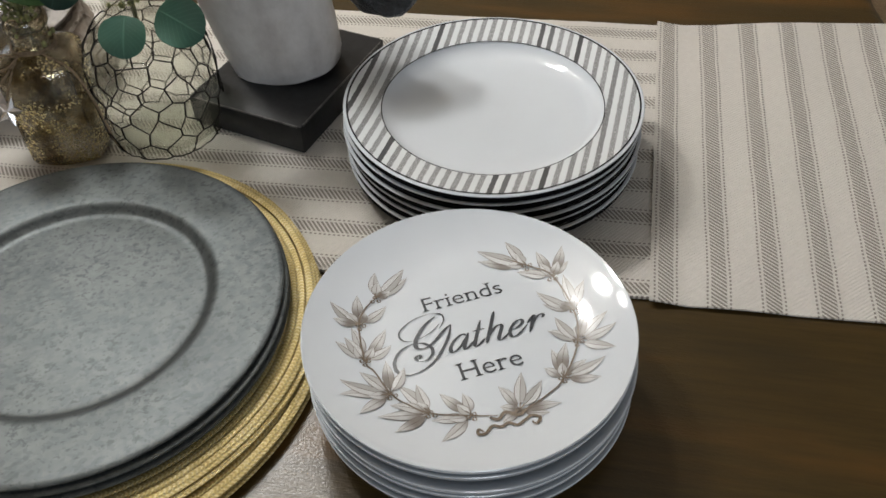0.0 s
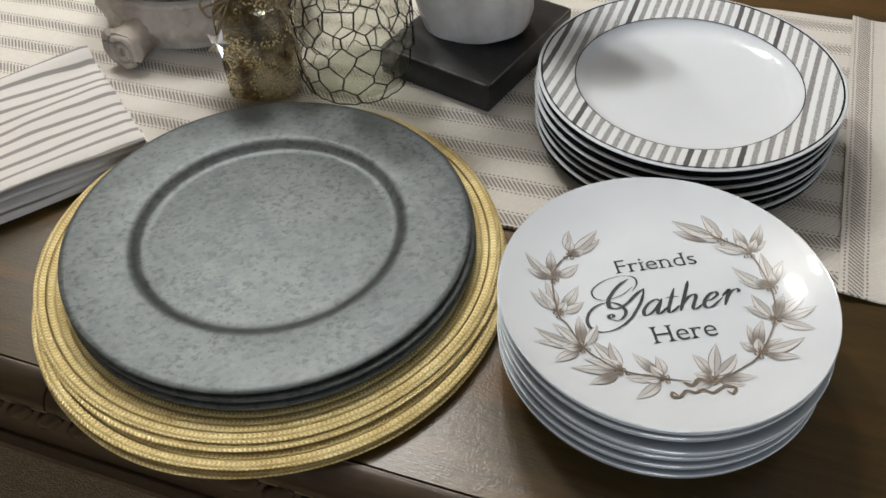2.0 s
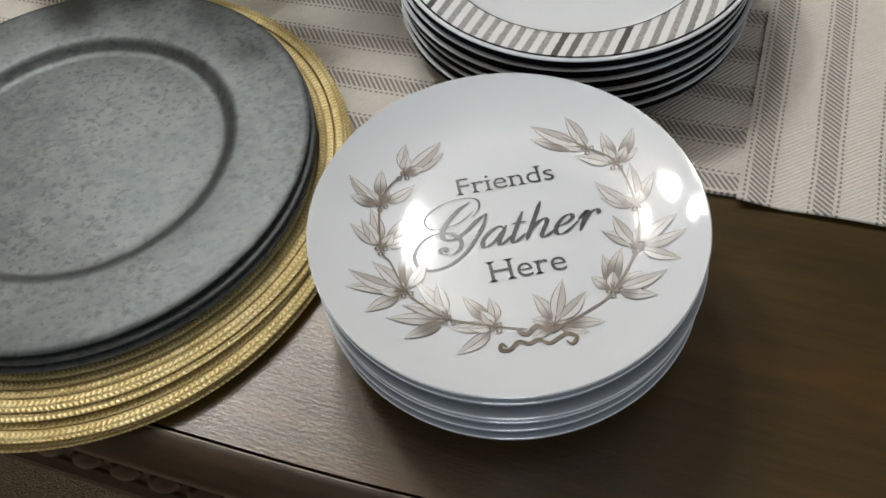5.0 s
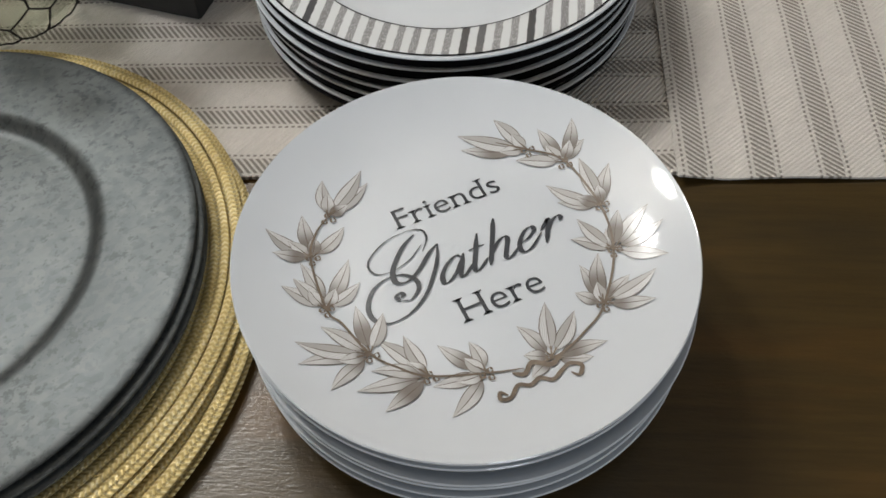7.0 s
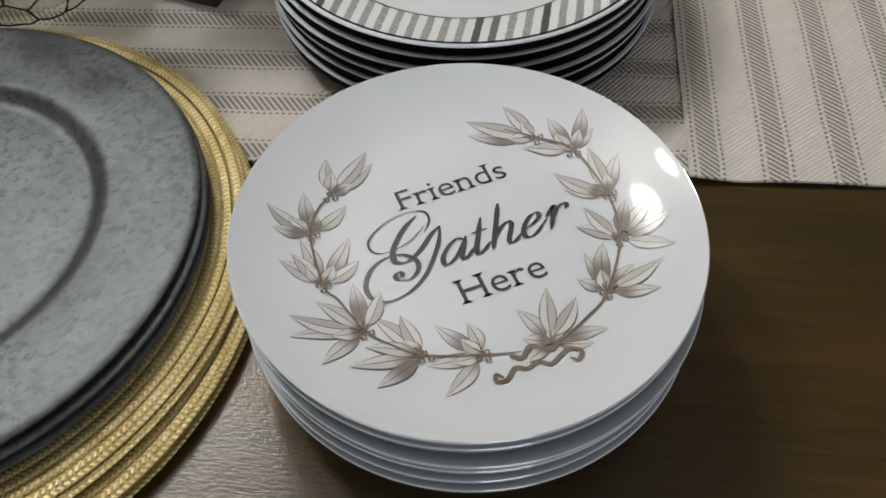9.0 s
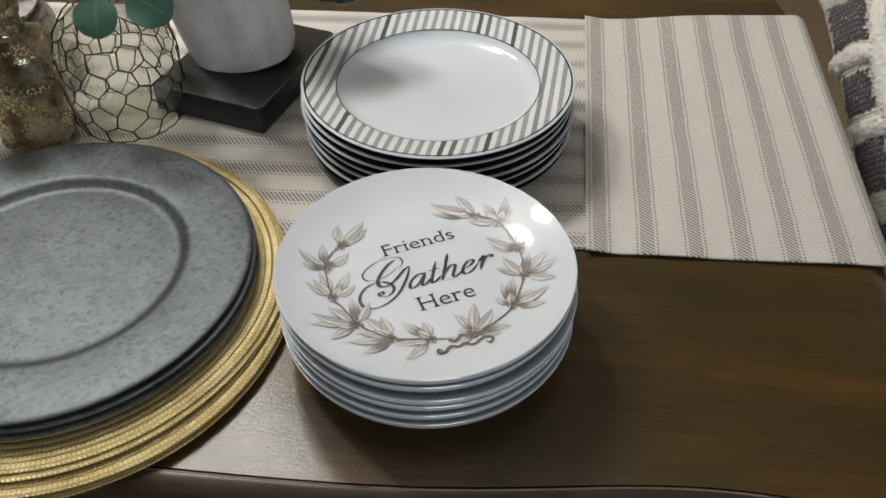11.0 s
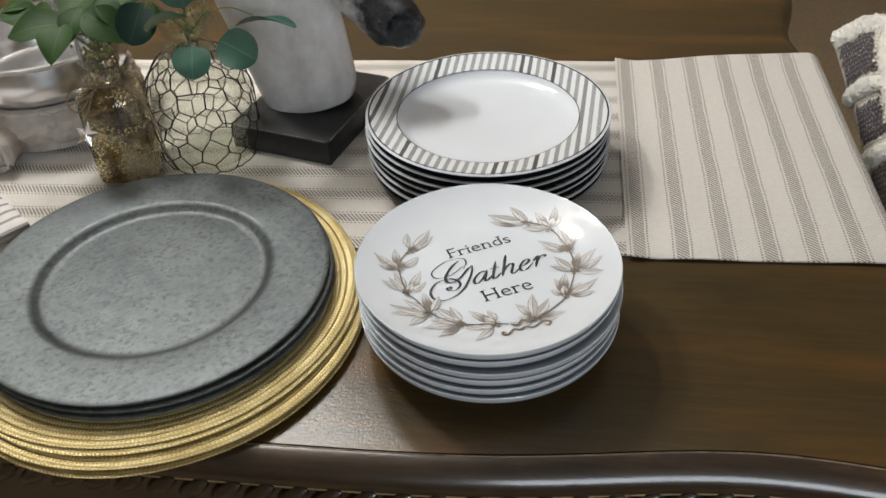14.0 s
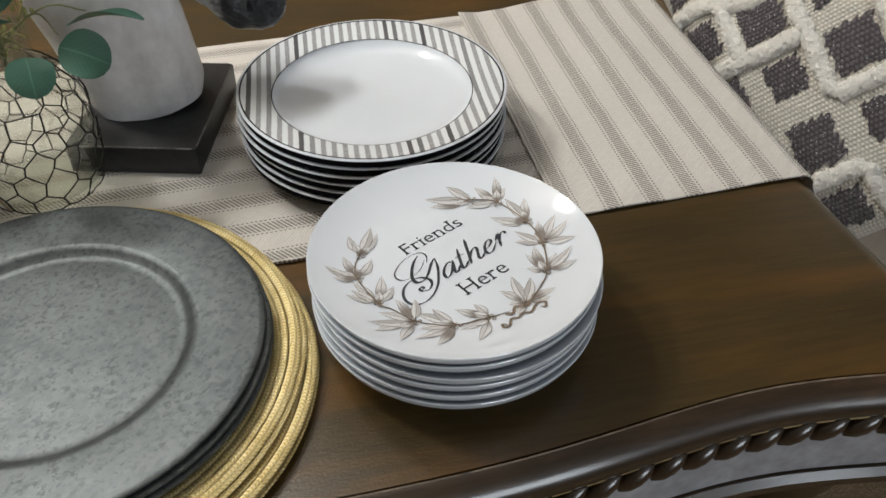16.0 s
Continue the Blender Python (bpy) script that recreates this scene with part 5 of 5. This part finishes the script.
for x in (0.46, 0.82):
    for y in (0.10, 0.64):
        part("leg", lathe([(0, 0), (0.016, 0), (0.022, 0.33), (0, 0.33)], 20), WOOD, chair).location = (x, y, 0)
nail_bm = bmesh.new()
bmesh.ops.create_uvsphere(nail_bm, u_segments=10, v_segments=6, radius=0.0055)
NAIL_MESH = mesh_of(nail_bm, "nailhead")
NAIL_MESH.materials.append(NAIL)
for i in range(24):
    for y in (-0.29, 0.29):
        nail = new("nailhead", NAIL_MESH)
        nail.parent = back_ob
        nail.location = (-0.05, y * 0.975, 0.05 + 0.0235 * i)

PILLOW_N = Vector((-0.803, -0.509, 0.310)).normalized()
PILLOW_W = Vector((0.556, -0.451, 0.698)).normalized()
PILLOW_H = PILLOW_N.cross(PILLOW_W)
PITCH = 0.092
HALF_W, HALF_H, HALF_T = 2.5 * PITCH, 2.5 * PITCH, 0.060
PILLOW_C = Vector((0.449, 0.470, 0.709)) + PILLOW_W * 2 * PITCH - PILLOW_H * PITCH - PILLOW_N * 0.046


def pillow_thick(a, b):
    """Half thickness at a, b in -1..1 across the cushion."""
    return HALF_T * max(0.0, (1 - abs(a) ** 3.2) * (1 - abs(b) ** 3.2)) ** 0.55 + 0.004


def pillow_at(a, b, lift=0.0):
    pinch = 1 - 0.05 * (1 - abs(a)) * abs(b) ** 2
    pinch_w = 1 - 0.05 * (1 - abs(b)) * abs(a) ** 2
    k = min(1, max(0, (a + 0.74) / 0.34))
    sag = 0.060 * k * k * (3 - 2 * k) * max(0, b) ** 1.5
    return PILLOW_C + PILLOW_W * (a * HALF_W * pinch_w) + PILLOW_H * (b * HALF_H * pinch - sag) + PILLOW_N * (pillow_thick(a, b) + lift)


pillow = thing("throw_pillow", "cream and grey woven throw pillow with tufted fringe squares", "pillow")
WOVEN = knit("cream_loop_weave", (0.58, 0.54, 0.46), (0.78, 0.75, 0.68), 0.0058)
GREY_KNIT = knit("grey_sequin_knit", (0.15, 0.13, 0.137), (0.30, 0.272, 0.285), 0.0066, glitter=1.0)
TUFT = fluffy("cream_tufted_pile", (0.72, 0.69, 0.62), (0.90, 0.88, 0.83))
body = bmesh.new()
uvl = body.loops.layers.uv.verify()
NA = 40
for sign in (1, -1):
    rows = []
    for i in range(NA + 1):
        row = []
        for j in range(NA + 1):
            a, b = 2 * i / NA - 1, 2 * j / NA - 1
            p = pillow_at(a, b) if sign > 0 else pillow_at(a, b) - PILLOW_N * 2 * pillow_thick(a, b)
            row.append((body.verts.new(p), (a * HALF_W, b * HALF_H)))
        rows.append(row)
    for i in range(NA):
        for j in range(NA):
            quad = [rows[i][j], rows[i + 1][j], rows[i + 1][j + 1], rows[i][j + 1]]
            f = body.faces.new([q[0] for q in quad])
            for loop, q in zip(f.loops, quad):
                loop[uvl].uv = q[1]
bmesh.ops.remove_doubles(body, verts=body.verts[:], dist=0.0002)
part("cushion", body, WOVEN, pillow)


def patch(a0, b0, wide, high):
    """A knitted square laid on the pillow's face, with stepped edges."""
    def place(s, t):
        e = 0.011 * noise.noise((a0 * 90 + 17 * s, b0 * 90 + 17 * t, 3.0)) * (s in (0, 1) or t in (0, 1))
        a, b = (a0 + (s - 0.5) * wide + e) / HALF_W, (b0 + (t - 0.5) * high + e) / HALF_H
        a, b = max(-0.99, min(0.99, a)), max(-0.99, min(0.99, b))
        edge = min(1, 8 * s, 8 * (1 - s), 8 * t, 8 * (1 - t))
        return pillow_at(a, b, 0.0012 + 0.0018 * edge)
    return sheet(14, 14, place, 0.0, uv=lambda s, t: (s * wide, t * high))


for i in range(-2, 3):
    for j in range(-2, 3):
        big = (i + j) % 2 == 0
        w, h = (0.060, 0.060) if big else (0.050, 0.048)
        if abs(i * PITCH) + w / 2 < HALF_W - 0.004 and abs(j * PITCH) + h / 2 < HALF_H - 0.004:
            part("knit_square", patch(i * PITCH, j * PITCH, w, h), GREY_KNIT, pillow, "grey sequinned knit square")


def tuft_line(points, radius):
    """A shaggy ridge of pile with an uneven outline, flattened against the cushion."""
    bm = bmesh.new()
    line = [points[0].lerp(points[1], 0.0)]
    for a, b in zip(points, points[1:]):
        steps = max(1, round((b - a).length / 0.0022))
        line += [a.lerp(b, k / steps) for k in range(1, steps + 1)]
    sides, rows, n = 26, [], len(line)
    for i, p in enumerate(line):
        d = (line[min(i + 1, n - 1)] - line[max(i - 1, 0)]).normalized()
        out = (PILLOW_N - d * PILLOW_N.dot(d)).normalized()
        wide = d.cross(out)
        close = min(1.0, 0.3 + 0.25 * min(i, n - 1 - i))
        row = []
        for k in range(sides):
            t = 2 * math.pi * k / sides
            way = wide * math.cos(t) * 1.25 + out * math.sin(t) * 0.85
            q = p + way * radius
            shag = 0.22 * noise.noise(q * 90) + 0.17 * noise.noise(q * 240) + 0.26 * noise.noise(q * 620)
            row.append(bm.verts.new(p + way * radius * close * (1 + shag) + d * radius * 0.35 * noise.noise(q * 330)))
        rows.append(row)
    for a, b in zip(rows, rows[1:]):
        for k in range(sides):
            bm.faces.new([a[k], a[(k + 1) % sides], b[(k + 1) % sides], b[k]])
    bm.faces.new(rows[0][::-1])
    bm.faces.new(rows[-1])
    return bm


def face_line(a0, b0, a1, b1, n=12):
    out = []
    for k in range(n + 1):
        a, b = a0 + (a1 - a0) * k / n, b0 + (b1 - b0) * k / n
        out.append(pillow_at(max(-0.985, min(0.985, a / HALF_W)), max(-0.985, min(0.985, b / HALF_H)), 0.002))
    return out


random.seed(9)
for a0, b0, a1, b1 in ((-2.5, 1.5, 2.5, 1.5), (-2.5, 0.5, -0.5, 0.5), (-1.5, 0.5, -1.5, 2.5), (-0.5, -0.5, -0.5, 2.5), (-0.5, -0.5, 2.5, -0.5), (-1.5, -1.5, -0.5, -1.5), (0.5, -0.5, 0.5, 2.5), (-0.5, -2.5, -0.5, -1.5)):
    part("tufted_ridge", tuft_line(face_line(a0 * PITCH, b0 * PITCH, a1 * PITCH, b1 * PITCH, 24), 0.0085), TUFT, pillow, "shaggy cream tufted ridge")
part("tufted_edge", tuft_line(face_line(-HALF_W, HALF_H, HALF_W, HALF_H, 24) + face_line(HALF_W, HALF_H, HALF_W, -HALF_H, 24), 0.0115), TUFT, pillow, "shaggy cream edge")
